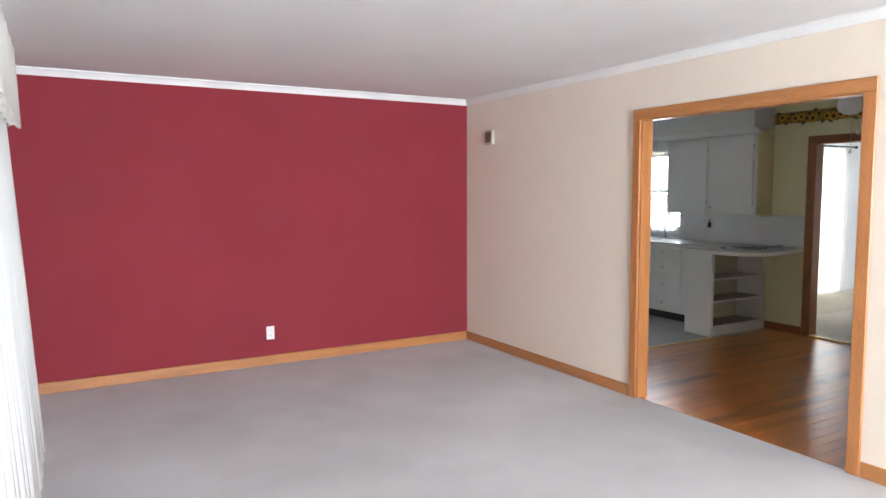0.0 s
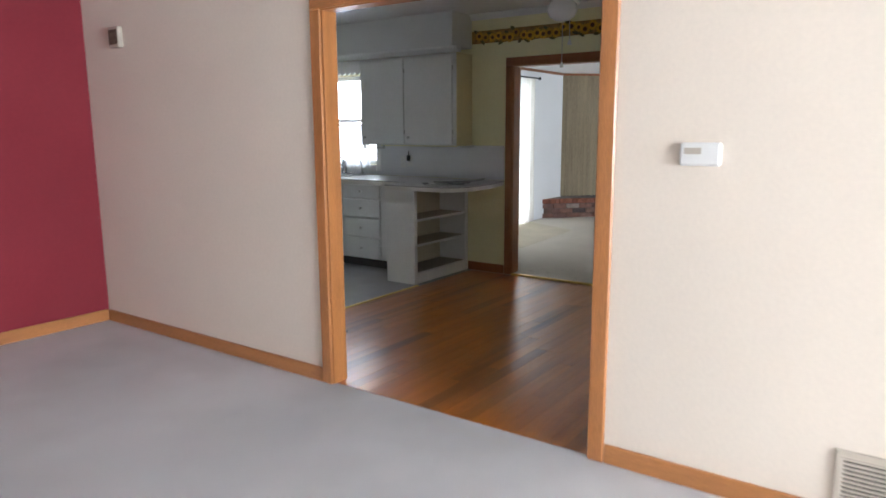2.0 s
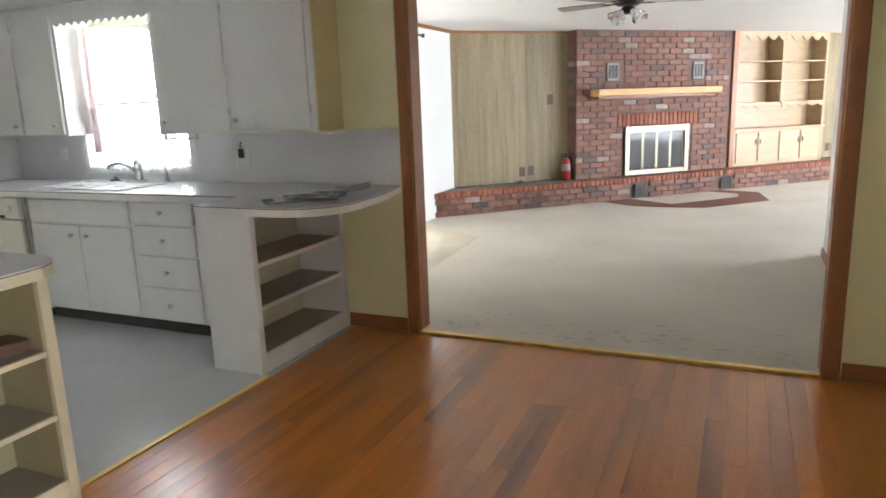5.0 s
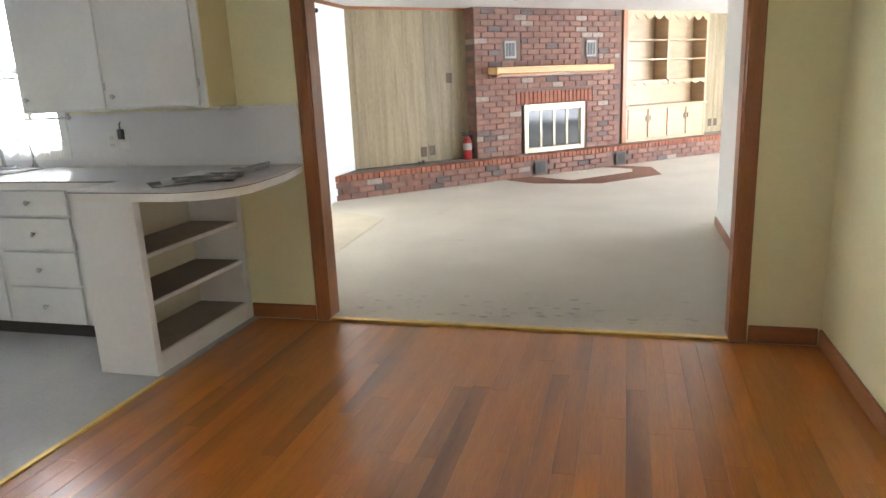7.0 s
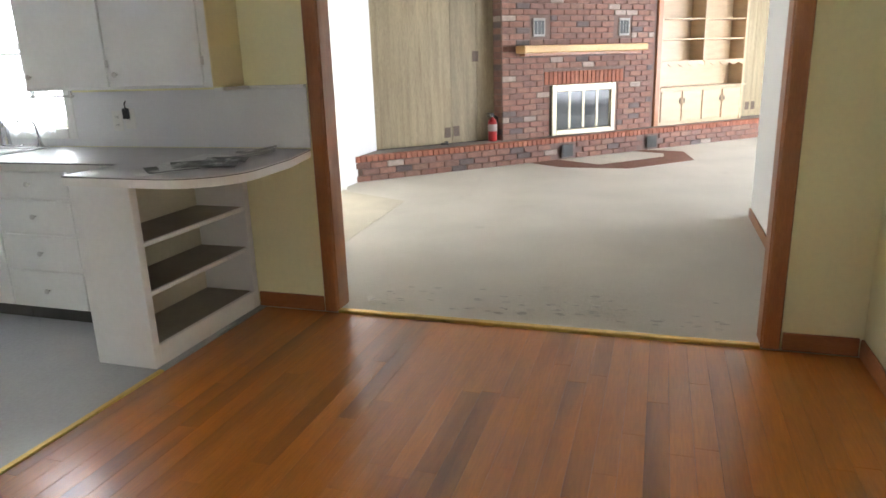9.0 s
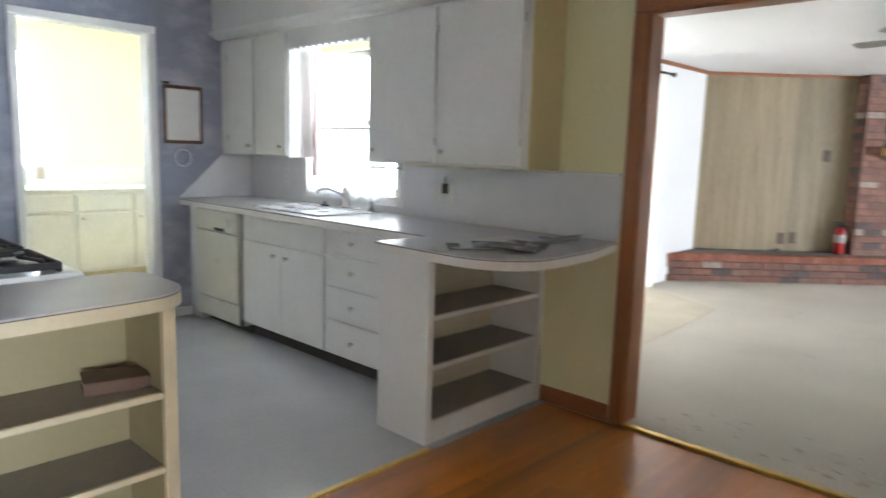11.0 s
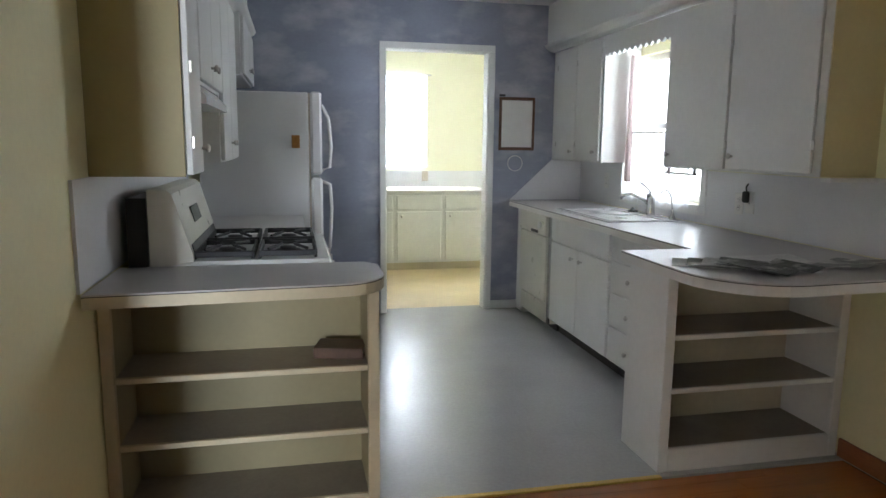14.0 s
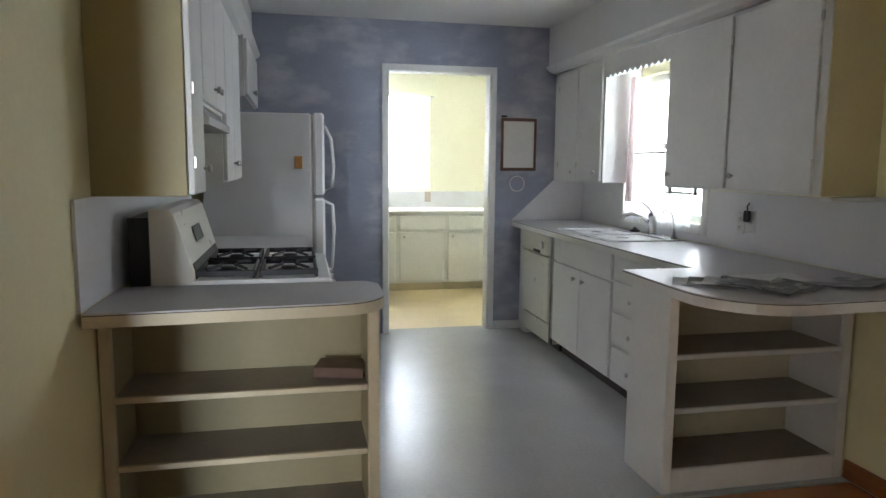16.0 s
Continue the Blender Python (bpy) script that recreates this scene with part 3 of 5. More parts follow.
part("rod", cyl(bmesh.new(), 6.93, 1.455, 5.86, 6.86, 0.008, axis="y", seg=10), NICKEL, lace)


# ---- living room fixtures ----
def outlet_plate(name, label, center, along, out, w=0.07, h=0.115, kind="outlet", material=PLASTIC_WHITE):
    """A cover plate: along and out are unit directions of its width and of its face."""
    a, o = Vector(along), Vector(out)
    m = Matrix(((a.x, o.x, 0, center[0]), (a.y, o.y, 0, center[1]), (0, 0, 1, center[2]), (0, 0, 0, 1)))
    t = thing(name, label, "outlet" if kind == "outlet" else "switch", at=m)
    part("plate", boxes((-w / 2, w / 2, 0.0, 0.006, -h / 2, h / 2), bevel=0.002), material, t)
    if kind == "outlet":
        for z in (-0.022, 0.022):
            part("socket", boxes((-0.014, 0.014, 0.006, 0.009, z - 0.013, z + 0.013), bevel=0.004), material, t)
            part("slot", boxes((-0.007, -0.005, 0.009, 0.0095, z - 0.003, z + 0.006), (0.005, 0.007, 0.009, 0.0095, z - 0.003, z + 0.006)), BLACK, t)
    else:
        part("toggle", boxes((-0.005, 0.005, 0.006, 0.018, -0.010, 0.012), bevel=0.002), material, t)
    return t


outlet_plate("wall_outlet", "white duplex outlet low on the red wall", (1.855, 5.905, 0.282), (1, 0, 0), (0, -1, 0))
chime = thing("door_chime", "small beige box mounted high on the cream wall", "door chime")
part("case", boxes((3.845, 3.88, 5.41, 5.535, 1.945, 2.08), bevel=0.006), PLASTIC_BEIGE, chime)
part("grille", boxes(*[(3.841, 3.845, 5.425 + 0.02 * k, 5.435 + 0.02 * k, 1.965, 2.06) for k in range(5)]), BROWN_METAL, chime)
thermostat = thing("thermostat", "white wall thermostat on the cream wall", "thermostat")
part("case", boxes((3.852, 3.88, 1.592, 1.738, 1.262, 1.347), bevel=0.008), PLASTIC_WHITE, thermostat)
part("display", boxes((3.850, 3.852, 1.66, 1.72, 1.305, 1.328)), PLASTIC_BEIGE, thermostat, "small grey display")
register = thing("wall_register", "beige return air register with dark slots near the floor", "vent")
part("frame", boxes((3.868, 3.88, 0.71, 1.15, 0.09, 0.115), (3.868, 3.88, 0.71, 1.15, 0.275, 0.30), (3.868, 3.88, 0.71, 0.735, 0.115, 0.275), (3.868, 3.88, 1.125, 1.15, 0.115, 0.275), bevel=0.002), PLASTIC_BEIGE, register)
part("backing", boxes((3.877, 3.8795, 0.735, 1.125, 0.115, 0.275)), BLACK, register)
for k in range(10):
    part("slat", boxes((3.870, 3.876, 0.735, 1.125, 0.121 + 0.016 * k, 0.129 + 0.016 * k)), PLASTIC_BEIGE, register)

# ---- dining area ----
floor_vent = thing("floor_register", "dark metal floor register set in the wood", "vent")
part("frame", boxes((4.42, 4.66, 4.20, 4.22, 0.0, 0.006), (4.42, 4.66, 4.42, 4.44, 0.0, 0.006), (4.42, 4.44, 4.22, 4.42, 0.0, 0.006), (4.64, 4.66, 4.22, 4.42, 0.0, 0.006)), BROWN_METAL, floor_vent)
part("backing", boxes((4.44, 4.64, 4.22, 4.42, 0.0, 0.002)), BLACK, floor_vent)
for k in range(9):
    part("slat", boxes((4.446 + 0.022 * k, 4.456 + 0.022 * k, 4.22, 4.42, 0.002, 0.005)), BROWN_METAL, floor_vent)

border = setting("wallpaper_border", boxes((6.966, 6.9695, 1.63, 4.655, 2.20, 2.315)), BORDER, "sunflower print wallpaper border above the opening", "wallpaper border")


def sunflower():
    bm = bmesh.new()
    c = bm.verts.new((0, 0, 0))
    ring = []
    for k in range(24):
        r = (0.052 if k % 2 == 0 else 0.036)
        ring.append(bm.verts.new((0, r * math.cos(k * math.pi / 12), r * math.sin(k * math.pi / 12))))
    for k in range(24):
        bm.faces.new((c, ring[k], ring[(k + 1) % 24]))
    return mesh_of("sunflower", bm, SUNFLOWER)


def disc(name, r, material, n=12, squash=1.0):
    bm = bmesh.new()
    bm.faces.new([bm.verts.new((0, r * math.cos(2 * math.pi * k / n), squash * r * math.sin(2 * math.pi * k / n))) for k in range(n)])
    return mesh_of(name, bm, material)


flower_me, seed_me, leaf_me = sunflower(), disc("seed_head", 0.020, SEED), disc("leaf", 0.035, LEAF, 8, 0.45)
rnd = random.Random(4)
for k in range(44):
    y, z = 1.68 + k * 0.0672 + rnd.uniform(-0.01, 0.01), 2.257 + rnd.uniform(-0.026, 0.026)
    s = rnd.uniform(0.75, 1.05)
    a = rnd.uniform(0, 90)
    piece("sunflower", flower_me, border, pose(6.9645 - 0.0004 * (k % 3), y, z, a, 0, 0) @ Matrix.Scale(s, 4))
    piece("seed_head", seed_me, border, pose(6.9625, y, z) @ Matrix.Scale(s, 4))
    piece("leaf", leaf_me, border, pose(6.9652, y + 0.033, z + rnd.choice((-0.04, 0.04)), rnd.uniform(-50, 50), 0, 0))


def blade(bm, r0, r1, w0, w1, ang, z, tilt=10, thick=0.006):
    ca, sa = math.cos(ang), math.sin(ang)
    tl = math.tan(radians(tilt))
    pts = [(r0, -w0 / 2), (r1 - 0.03, -w1 / 2), (r1, -w1 / 2 + 0.03), (r1, w1 / 2 - 0.03), (r1 - 0.03, w1 / 2), (r0, w0 / 2)]
    low = [bm.verts.new((ca * a - sa * b, sa * a + ca * b, z + b * tl)) for a, b in pts]
    high = [bm.verts.new((v.co.x, v.co.y, v.co.z + thick)) for v in low]
    fs = [bm.faces.new(low), bm.faces.new(high)] + [bm.faces.new((low[k], low[(k + 1) % 6], high[(k + 1) % 6], high[k])) for k in range(6)]
    bmesh.ops.recalc_face_normals(bm, faces=fs)
    return bm


fan = thing("ceiling_fan", "white ceiling fan with a single frosted globe", "ceiling fan", at=pose(5.18, 2.86, 0))
part("canopy", lathe(bmesh.new(), [(0.0, HK), (0.07, HK), (0.065, HK - 0.03), (0.02, HK - 0.05), (0.018, HK - 0.18)], 0, 0), TRIM_WHITE, fan, smooth=True)
part("motor", lathe(bmesh.new(), [(0.02, 2.30), (0.10, 2.29), (0.115, 2.26), (0.11, 2.20), (0.06, 2.18), (0.0, 2.18)], 0, 0), TRIM_WHITE, fan, smooth=True)
for k in range(5):
    b = part("blade", blade(bmesh.new(), 0.13, 0.56, 0.10, 0.14, radians(20 + 72 * k), 2.23), TRIM_WHITE, fan, "white fan blade")
    part("blade_iron", blade(bmesh.new(), 0.08, 0.16, 0.03, 0.05, radians(20 + 72 * k), 2.224, 0), NICKEL, b)
part("globe", lathe(bmesh.new(), [(0.045, 2.18), (0.05, 2.165), (0.085, 2.13), (0.092, 2.095), (0.075, 2.06), (0.04, 2.04), (0.0, 2.035)], 0, 0), FROSTED, fan, "frosted white glass globe", smooth=True)
for dx, dy, zb in ((0.05, 0.02, 1.77), (0.03, -0.03, 1.90)):
    part("pull_chain", tube(bmesh.new(), [(dx, dy, 2.19), (dx * 1.2, dy * 1.2, zb + 0.03)], 0.0022, 6), NICKEL, fan)
    part("pull_knob", lathe(bmesh.new(), [(0.0, zb + 0.035), (0.005, zb + 0.03), (0.014, zb + 0.004), (0.013, zb), (0.0, zb)], dx * 1.2, dy * 1.2, 12), PLASTIC_WHITE, fan, "white bell pull", smooth=True)


# ---- kitchen ----
def knob(parent, x, y, z, nx, ny, label="brushed metal knob"):
    """A round knob whose axis points along nx, ny."""
    bm = lathe(bmesh.new(), [(0.006, 0.0), (0.005, 0.012), (0.013, 0.017), (0.015, 0.022), (0.011, 0.028), (0.0, 0.029)], 0, 0, 14)
    return part("knob", bm, NICKEL, parent, label, smooth=True, at=look((x, y, z), (x - nx, y - ny, z)))


def hinge(parent, x, y, z):
    return part("hinge", boxes((x - 0.004, x + 0.004, y - 0.008, y + 0.008, z - 0.02, z + 0.02), bevel=0.002), NICKEL, parent)


# soffit over the right-hand wall cabinets
setting("soffit", boxes((6.632, 6.97, 4.66, 7.63, 2.16, HK)), GREY_WALL, "painted soffit above the wall cabinets", "soffit")
setting("cabinet_moulding", prism(bmesh.new(), [(6.692, 2.105), (6.652, 2.115), (6.617, 2.14), (6.607, 2.16), (6.692, 2.16)], 4.60, 7.63, "y"), CABINET, "painted moulding over the wall cabinets", "moulding")


def wall_cabinet(label, y0, y1, doors, knobs, z0=1.245, side=False):
    t = thing("wall_cabinet", label, "cabinet", group="kitchen wall cabinets")
    part("carcass", boxes((6.717, 6.969, y0, y1, z0 + 0.004, 2.105)), CABINET, t)
    part("face_frame", boxes((6.70, 6.717, y0, y1, z0, 2.105), bevel=0.002), CABINET, t)
    if side:
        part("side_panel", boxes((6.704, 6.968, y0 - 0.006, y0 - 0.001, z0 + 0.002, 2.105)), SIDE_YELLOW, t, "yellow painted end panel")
    for (d0, d1), (ky, hy) in zip(doors, knobs):
        d = part("door", boxes((6.682, 6.699, d0, d1, z0 + 0.012, 2.085), bevel=0.003), CABINET, t)
        knob(d, 6.682, ky, z0 + 0.075, -1, 0)
        hinge(d, 6.684, hy, z0 + 0.13), hinge(d, 6.684, hy, 1.97)
    return t


wall_cabinet("white two-door wall cabinet beside the opening", 4.66, 5.86, [(4.70, 5.255), (5.285, 5.84)], [(5.215, 4.692), (5.79, 5.277)], side=True)
wall_cabinet("white narrow two-door wall cabinet in the corner", 6.70, 7.629, [(6.72, 7.12), (7.14, 7.50)], [(6.78, 7.128), (7.19, 7.51)])

scallop = [(5.862, 2.105), (5.862, 1.985)]
for k in range(12):
    for j in range(1, 7):
        scallop.append((5.862 + (k + j / 6) * 0.0698, 1.985 - 0.022 * abs(math.sin(math.pi * j / 6))))
scallop.append((6.698, 2.105))
vb = tagged(part("valance_board", prism(bmesh.new(), scallop, 6.70, 6.716, "x"), CABINET), "white scalloped valance board over the sink window", "valance")

splash = thing("backsplash", "white laminate backsplash along the worktop", "backsplash", kind="structure")
for spec in ((4.285, WY0 - 0.061, 1.227), (WY0 - 0.06, WY1 + 0.06, WZ0 - 0.061), (WY1 + 0.061, 7.619, 1.244)):
    part("panel", boxes((6.960, 6.969, spec[0], spec[1], 0.915, spec[2])), SPLASH, splash)
setting("backsplash_corner", prism(bmesh.new(), [(6.34, 0.915), (6.959, 0.915), (6.959, 1.265), (6.72, 1.265)], 7.620, 7.629, "y"), SPLASH, "white backsplash panel with a slanted edge", "backsplash")
setting("ledge", boxes((6.935, 6.969, 4.285, 4.655, 1.227, 1.243), (6.70, 6.935, 4.60, 4.653, 1.227, 1.243), bevel=0.003), TRIM_WHITE, "thin white ledge under the wall cabinet", "ledge")

# right-hand worktop with a rounded peninsula end
top_outline = [(6.34, 7.628), (6.34, 4.97), (6.00, 4.97), (5.99, 4.60)]
for k in range(9):
    a = math.pi + k * math.pi / 16
    top_outline.append((6.27 + 0.28 * math.cos(a), 4.47 + 0.29 * math.sin(a)))
top_outline += [(6.60, 4.20), (6.955, 4.283), (6.958, 7.628)]


def worktop(name, outline, label, edge_material):
    t = thing(name, label, "countertop")
    part("core", prism(bmesh.new(), outline, 0.868, 0.904), edge_material, t, "pale laminate edge band")
    cx, cy = sum(p[0] for p in outline) / len(outline), sum(p[1] for p in outline) / len(outline)
    part("seam", prism(bmesh.new(), outline, 0.904, 0.907), DARK_LINE, t, "dark edge seam")
    part("surface", prism(bmesh.new(), outline, 0.907, 0.912), LAMINATE, t, "pale grey speckled laminate")
    return t


worktop("worktop", top_outline, "pale grey laminate worktop with a rounded peninsula end", LAMINATE_EDGE)


def base_unit(name, label, x0, x1, y0, y1, fronts, group="kitchen base cabinets"):
    """A base cabinet facing -x; fronts are (kind, y0, y1, z0, z1, knob positions)."""
    t = thing(name, label, "cabinet", group=group)
    part("carcass", boxes((x0 + 0.02, x1, y0 + 0.001, y1 - 0.001, 0.10, 0.866)), CABINET, t)
    part("toe_kick", boxes((x0 + 0.09, x1, y0 + 0.001, y1 - 0.001, 0.002, 0.10)), DARK_LINE, t, "dark recessed toe kick")
    for kind, a, b, c, d, knobs in fronts:
        f = part(kind, boxes((x0, x0 + 0.019, a, b, c, d), bevel=0.003), CABINET, t)
        for ky, kz in knobs:
            knob(f, x0, ky, kz, -1, 0)
    return t


base_unit("sink_cabinet", "white sink base cabinet with a false drawer front", 6.40, 6.955, 5.88, 6.83, [("false_front", 5.90, 6.81, 0.70, 0.852, []), ("door", 5.90, 6.35, 0.11, 0.685, [(6.28, 0.62)]), ("door", 6.356, 6.81, 0.11, 0.685, [(6.42, 0.62)])])
base_unit("drawer_unit", "white four-drawer base unit", 6.40, 6.955, 5.02, 5.879, [("drawer", 5.38, 5.86, 0.72, 0.852, [(5.62, 0.79)]), ("drawer", 5.38, 5.86, 0.53, 0.705, [(5.62, 0.62)]), ("drawer", 5.38, 5.86, 0.33, 0.515, [(5.62, 0.42)]), ("drawer", 5.38, 5.86, 0.11, 0.315, [(5.62, 0.21)])])

dw = thing("dishwasher", "almond built-in dishwasher under the worktop", "dishwasher")
part("body", boxes((6.42, 6.95, 6.845, 7.455, 0.06, 0.864)), ENAMEL_CREAM, dw)
part("door_panel", boxes((6.385, 6.419, 6.88, 7.45, 0.215, 0.70), bevel=0.006), ENAMEL_CREAM, dw)
cp = part("control_panel", boxes((6.378, 6.419, 6.88, 7.45, 0.708, 0.855), bevel=0.006), ENAMEL_CREAM, dw)
part("dial", cyl(bmesh.new(), 6.98, 0.78, 6.362, 6.378, 0.026, axis="x"), PLASTIC_WHITE, cp, "white round dial")
part("latch", boxes((6.368, 6.378, 7.03, 7.16, 0.715, 0.735), bevel=0.002), BLACK, cp)
part("kick_panel", boxes((6.40, 6.419, 6.88, 7.45, 0.06, 0.20), bevel=0.004), ENAMEL_CREAM, dw)
part("side_trim", boxes((6.40, 6.42, 6.845, 6.872, 0.06, 0.862)), STEEL, dw)
part("toe_kick", boxes((6.48, 6.90, 6.85, 7.45, 0.002, 0.06)), BLACK, dw)
filler = tagged(part("filler_panel", boxes((6.42, 6.955, 7.459, 7.626, 0.002, 0.866), bevel=0.002), CABINET), "white filler panel beside the dishwasher", "panel")


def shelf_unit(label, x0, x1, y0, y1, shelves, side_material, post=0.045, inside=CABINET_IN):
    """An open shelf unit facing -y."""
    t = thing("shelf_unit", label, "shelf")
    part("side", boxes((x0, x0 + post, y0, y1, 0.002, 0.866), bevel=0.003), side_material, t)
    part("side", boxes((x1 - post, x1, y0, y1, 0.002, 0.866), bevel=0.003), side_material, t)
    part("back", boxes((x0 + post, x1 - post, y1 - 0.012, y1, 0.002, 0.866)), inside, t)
    # where the inside is shade-darkened, linings carry it onto the posts
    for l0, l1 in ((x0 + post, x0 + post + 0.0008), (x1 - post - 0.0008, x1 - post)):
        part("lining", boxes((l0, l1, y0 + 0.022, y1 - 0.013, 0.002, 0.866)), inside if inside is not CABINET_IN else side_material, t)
    part("plinth", boxes((x0 + post, x1 - post, y0 + 0.002, y0 + 0.02, 0.002, 0.10), bevel=0.002), side_material, t)
    for z in shelves:
        s = part("shelf", boxes((x0 + post + 0.001, x1 - post - 0.001, y0 + 0.022, y1 - 0.013, z - 0.018, z)), SHELF_TOP, t, "brown lined shelf")
        part("nosing", boxes((x0 + post + 0.001, x1 - post - 0.001, y0 + 0.004, y0 + 0.021, z - 0.02, z + 0.001), bevel=0.003), side_material, s, "pale painted front edge")
    return t


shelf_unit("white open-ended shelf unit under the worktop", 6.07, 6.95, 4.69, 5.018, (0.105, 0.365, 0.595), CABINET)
shelf_unit("cream painted open shelf unit under the peninsula", 3.975, 4.885, 4.57, 4.86, (0.105, 0.355, 0.59), EDGE_CREAM, 0.04, OLIVE_SHADE)

left_outline = [(3.984, 4.86), (3.984, 4.395), (4.70, 4.44)]
for k in range(7):
    a = -math.pi / 2 + 0.05 + k * (math.pi / 2) / 6
    left_outline.append((4.74 + 0.165 * math.cos(a), 4.61 + 0.165 * math.sin(a)))
left_outline += [(4.905, 4.80), (4.86, 4.86)]
worktop("peninsula_top", left_outline, "grey laminate peninsula top with a cream edge", EDGE_CREAM)
setting("backsplash_left", boxes((3.971, 3.982, 4.40, 6.62, 0.915, 1.25)), SPLASH, "white backsplash behind the stove", "backsplash")

book = thing("book", "thick brown leather-bound book lying on the shelf", "book", at=pose(4.76, 4.72, 0.5905, 0, 0, -14))
part("page_block", boxes((-0.085, 0.083, -0.058, 0.058, 0.004, 0.036)), PAPER, book)
part("cover", boxes((-0.09, 0.09, -0.062, 0.062, 0.0, 0.004), (-0.09, 0.09, -0.062, 0.062, 0.036, 0.040), (-0.09, 0.09, -0.062, -0.058, 0.004, 0.036), bevel=0.001), BOOK, book)

# sink and tap
sink = thing("sink", "white enamel double-bowl sink set in the worktop", "sink")
sx0, sx1, sy0, sy1 = 6.42, 6.90, 5.98, 6.80
part("rim", boxes((sx0, sx0 + 0.035, sy0, sy1, 0.912, 0.922), (sx1 - 0.08, sx1, sy0, sy1, 0.912, 0.922), (sx0 + 0.035, sx1 - 0.08, sy0, sy0 + 0.035, 0.912, 0.922), (sx0 + 0.035, sx1 - 0.08, sy1 - 0.035, sy1, 0.912, 0.922), (sx0 + 0.035, sx1 - 0.08, 6.375, 6.405, 0.912, 0.922), bevel=0.003), ENAMEL, sink)
for y0, y1 in ((sy0 + 0.035, 6.375), (6.405, sy1 - 0.035)):
    bowl = part("bowl", boxes((sx0 + 0.035, sx1 - 0.08, y0, y1, 0.9125, 0.9135)), mat("shaded bowl enamel", (0.55, 0.55, 0.54), 0.3, 0.05, 6), sink)
    part("drain", cyl(bmesh.new(), sx0 + 0.2, (y0 + y1) / 2, 0.9136, 0.9155, 0.04), STEEL, bowl)
tap = thing("faucet", "chrome single-lever kitchen faucet", "faucet", at=pose(6.86, 6.27, 0.922))
part("base", boxes((-0.028, 0.028, -0.11, 0.11, 0, 0.012), bevel=0.005), STEEL, tap)
part("body", lathe(bmesh.new(), [(0.03, 0.012), (0.027, 0.03), (0.025, 0.10), (0.029, 0.115), (0.026, 0.14), (0.0, 0.148)], 0, 0), STEEL, tap, smooth=True)
part("spout", tube(bmesh.new(), [(0, 0, 0.06), (-0.05, 0.03, 0.11), (-0.11, 0.06, 0.135), (-0.16, 0.085, 0.12), (-0.17, 0.09, 0.10)], 0.013, 10), STEEL, tap, smooth=True)
part("lever", tube(bmesh.new(), [(0, 0, 0.145), (-0.01, 0.05, 0.18), (-0.015, 0.12, 0.205)], 0.008, 8), STEEL, tap, smooth=True)
sprayer = thing("filter_tap", "slim curved chrome drinking-water tap", "faucet", at=pose(6.87, 6.02, 0.922))
part("base", lathe(bmesh.new(), [(0.02, 0), (0.018, 0.012), (0.009, 0.03), (0.009, 0.06), (0.0, 0.062)], 0, 0, 14), STEEL, sprayer, smooth=True)
part("spout", tube(bmesh.new(), [(0, 0, 0.05)] + [(-0.01, 0.075 - 0.075 * math.cos(a), 0.10 + 0.075 * math.sin(a)) for a in [k * math.pi / 9 for k in range(8)]], 0.005, 8), STEEL, sprayer, smooth=True)
stopper = thing("sink_stopper", "small black rubber sink stopper", "stopper", at=pose(6.86, 6.50, 0.922))
part("disc", lathe(bmesh.new(), [(0.0, 0.0), (0.035, 0.0), (0.037, 0.008), (0.02, 0.014), (0.008, 0.03), (0.0, 0.032)], 0, 0, 18), BLACK, stopper, smooth=True)

# papers on the peninsula
def sheet(name, label, x, y, turn, w, d, material, tilt=0.0, z=0.912, folds=0):
    t = thing(name, label, "paper", group="papers on the worktop", at=pose(x, y, z, 0, 0, turn))
    bm = bmesh.new()
    n = max(folds, 1) * 4
    rows = []
    for k in range(n + 1):
        u = k / n
        h = 0.002 + (tilt * abs(((u * folds) % 1) - 0.5) if folds else tilt * u * u)
        rows.append([bm.verts.new((-w / 2 + w * u, -d / 2, h)), bm.verts.new((-w / 2 + w * u, d / 2, h * 1.2))])
    top = [bm.faces.new((a[0], b[0], b[1], a[1])) for a, b in zip(rows, rows[1:])]
    r = bmesh.ops.extrude_face_region(bm, geom=top)
    for v in r["geom"]:
        if isinstance(v, bmesh.types.BMVert):
            v.co.z += 0.0015
    bmesh.ops.recalc_face_normals(bm, faces=bm.faces)
    part("sheet", bm, material, t)
    return t


for k in range(4):
    sheet("leaflet", "folded glossy printed leaflet, fanned with others", 6.12 + 0.045 * k, 4.56 - 0.03 * k, 58 - 5 * k, 0.10, 0.21, PAPER_DARK if k % 2 else PAPER, 0.012, 0.912 + 0.004 * k)
sheet("brochure", "open glossy brochure with pictures", 6.34, 4.42, 15, 0.28, 0.20, PAPER_DARK, 0.03, 0.913, 2)
sheet("page", "loose white printed page", 6.46, 4.62, -12, 0.27, 0.20, PAPER, 0.01, 0.912)
sheet("magazine", "dark glossy magazine on the worktop", 6.72, 4.47, -62, 0.21, 0.28, PAPER_DARK, 0.02, 0.912)

outlet_plate("wall_outlet", "white duplex outlet on the backsplash", (6.960, 5.51, 1.062), (0, 1, 0), (-1, 0, 0))
sw = outlet_plate("wall_switch", "white switch plate with a black plug hanging from it", (6.960, 5.42, 1.075), (0, 1, 0), (-1, 0, 0), kind="switch")
part("plug", boxes((-0.018, 0.018, 0.018, 0.045, 0.0, 0.06), bevel=0.006), BLACK, sw, "black plug-in adapter")
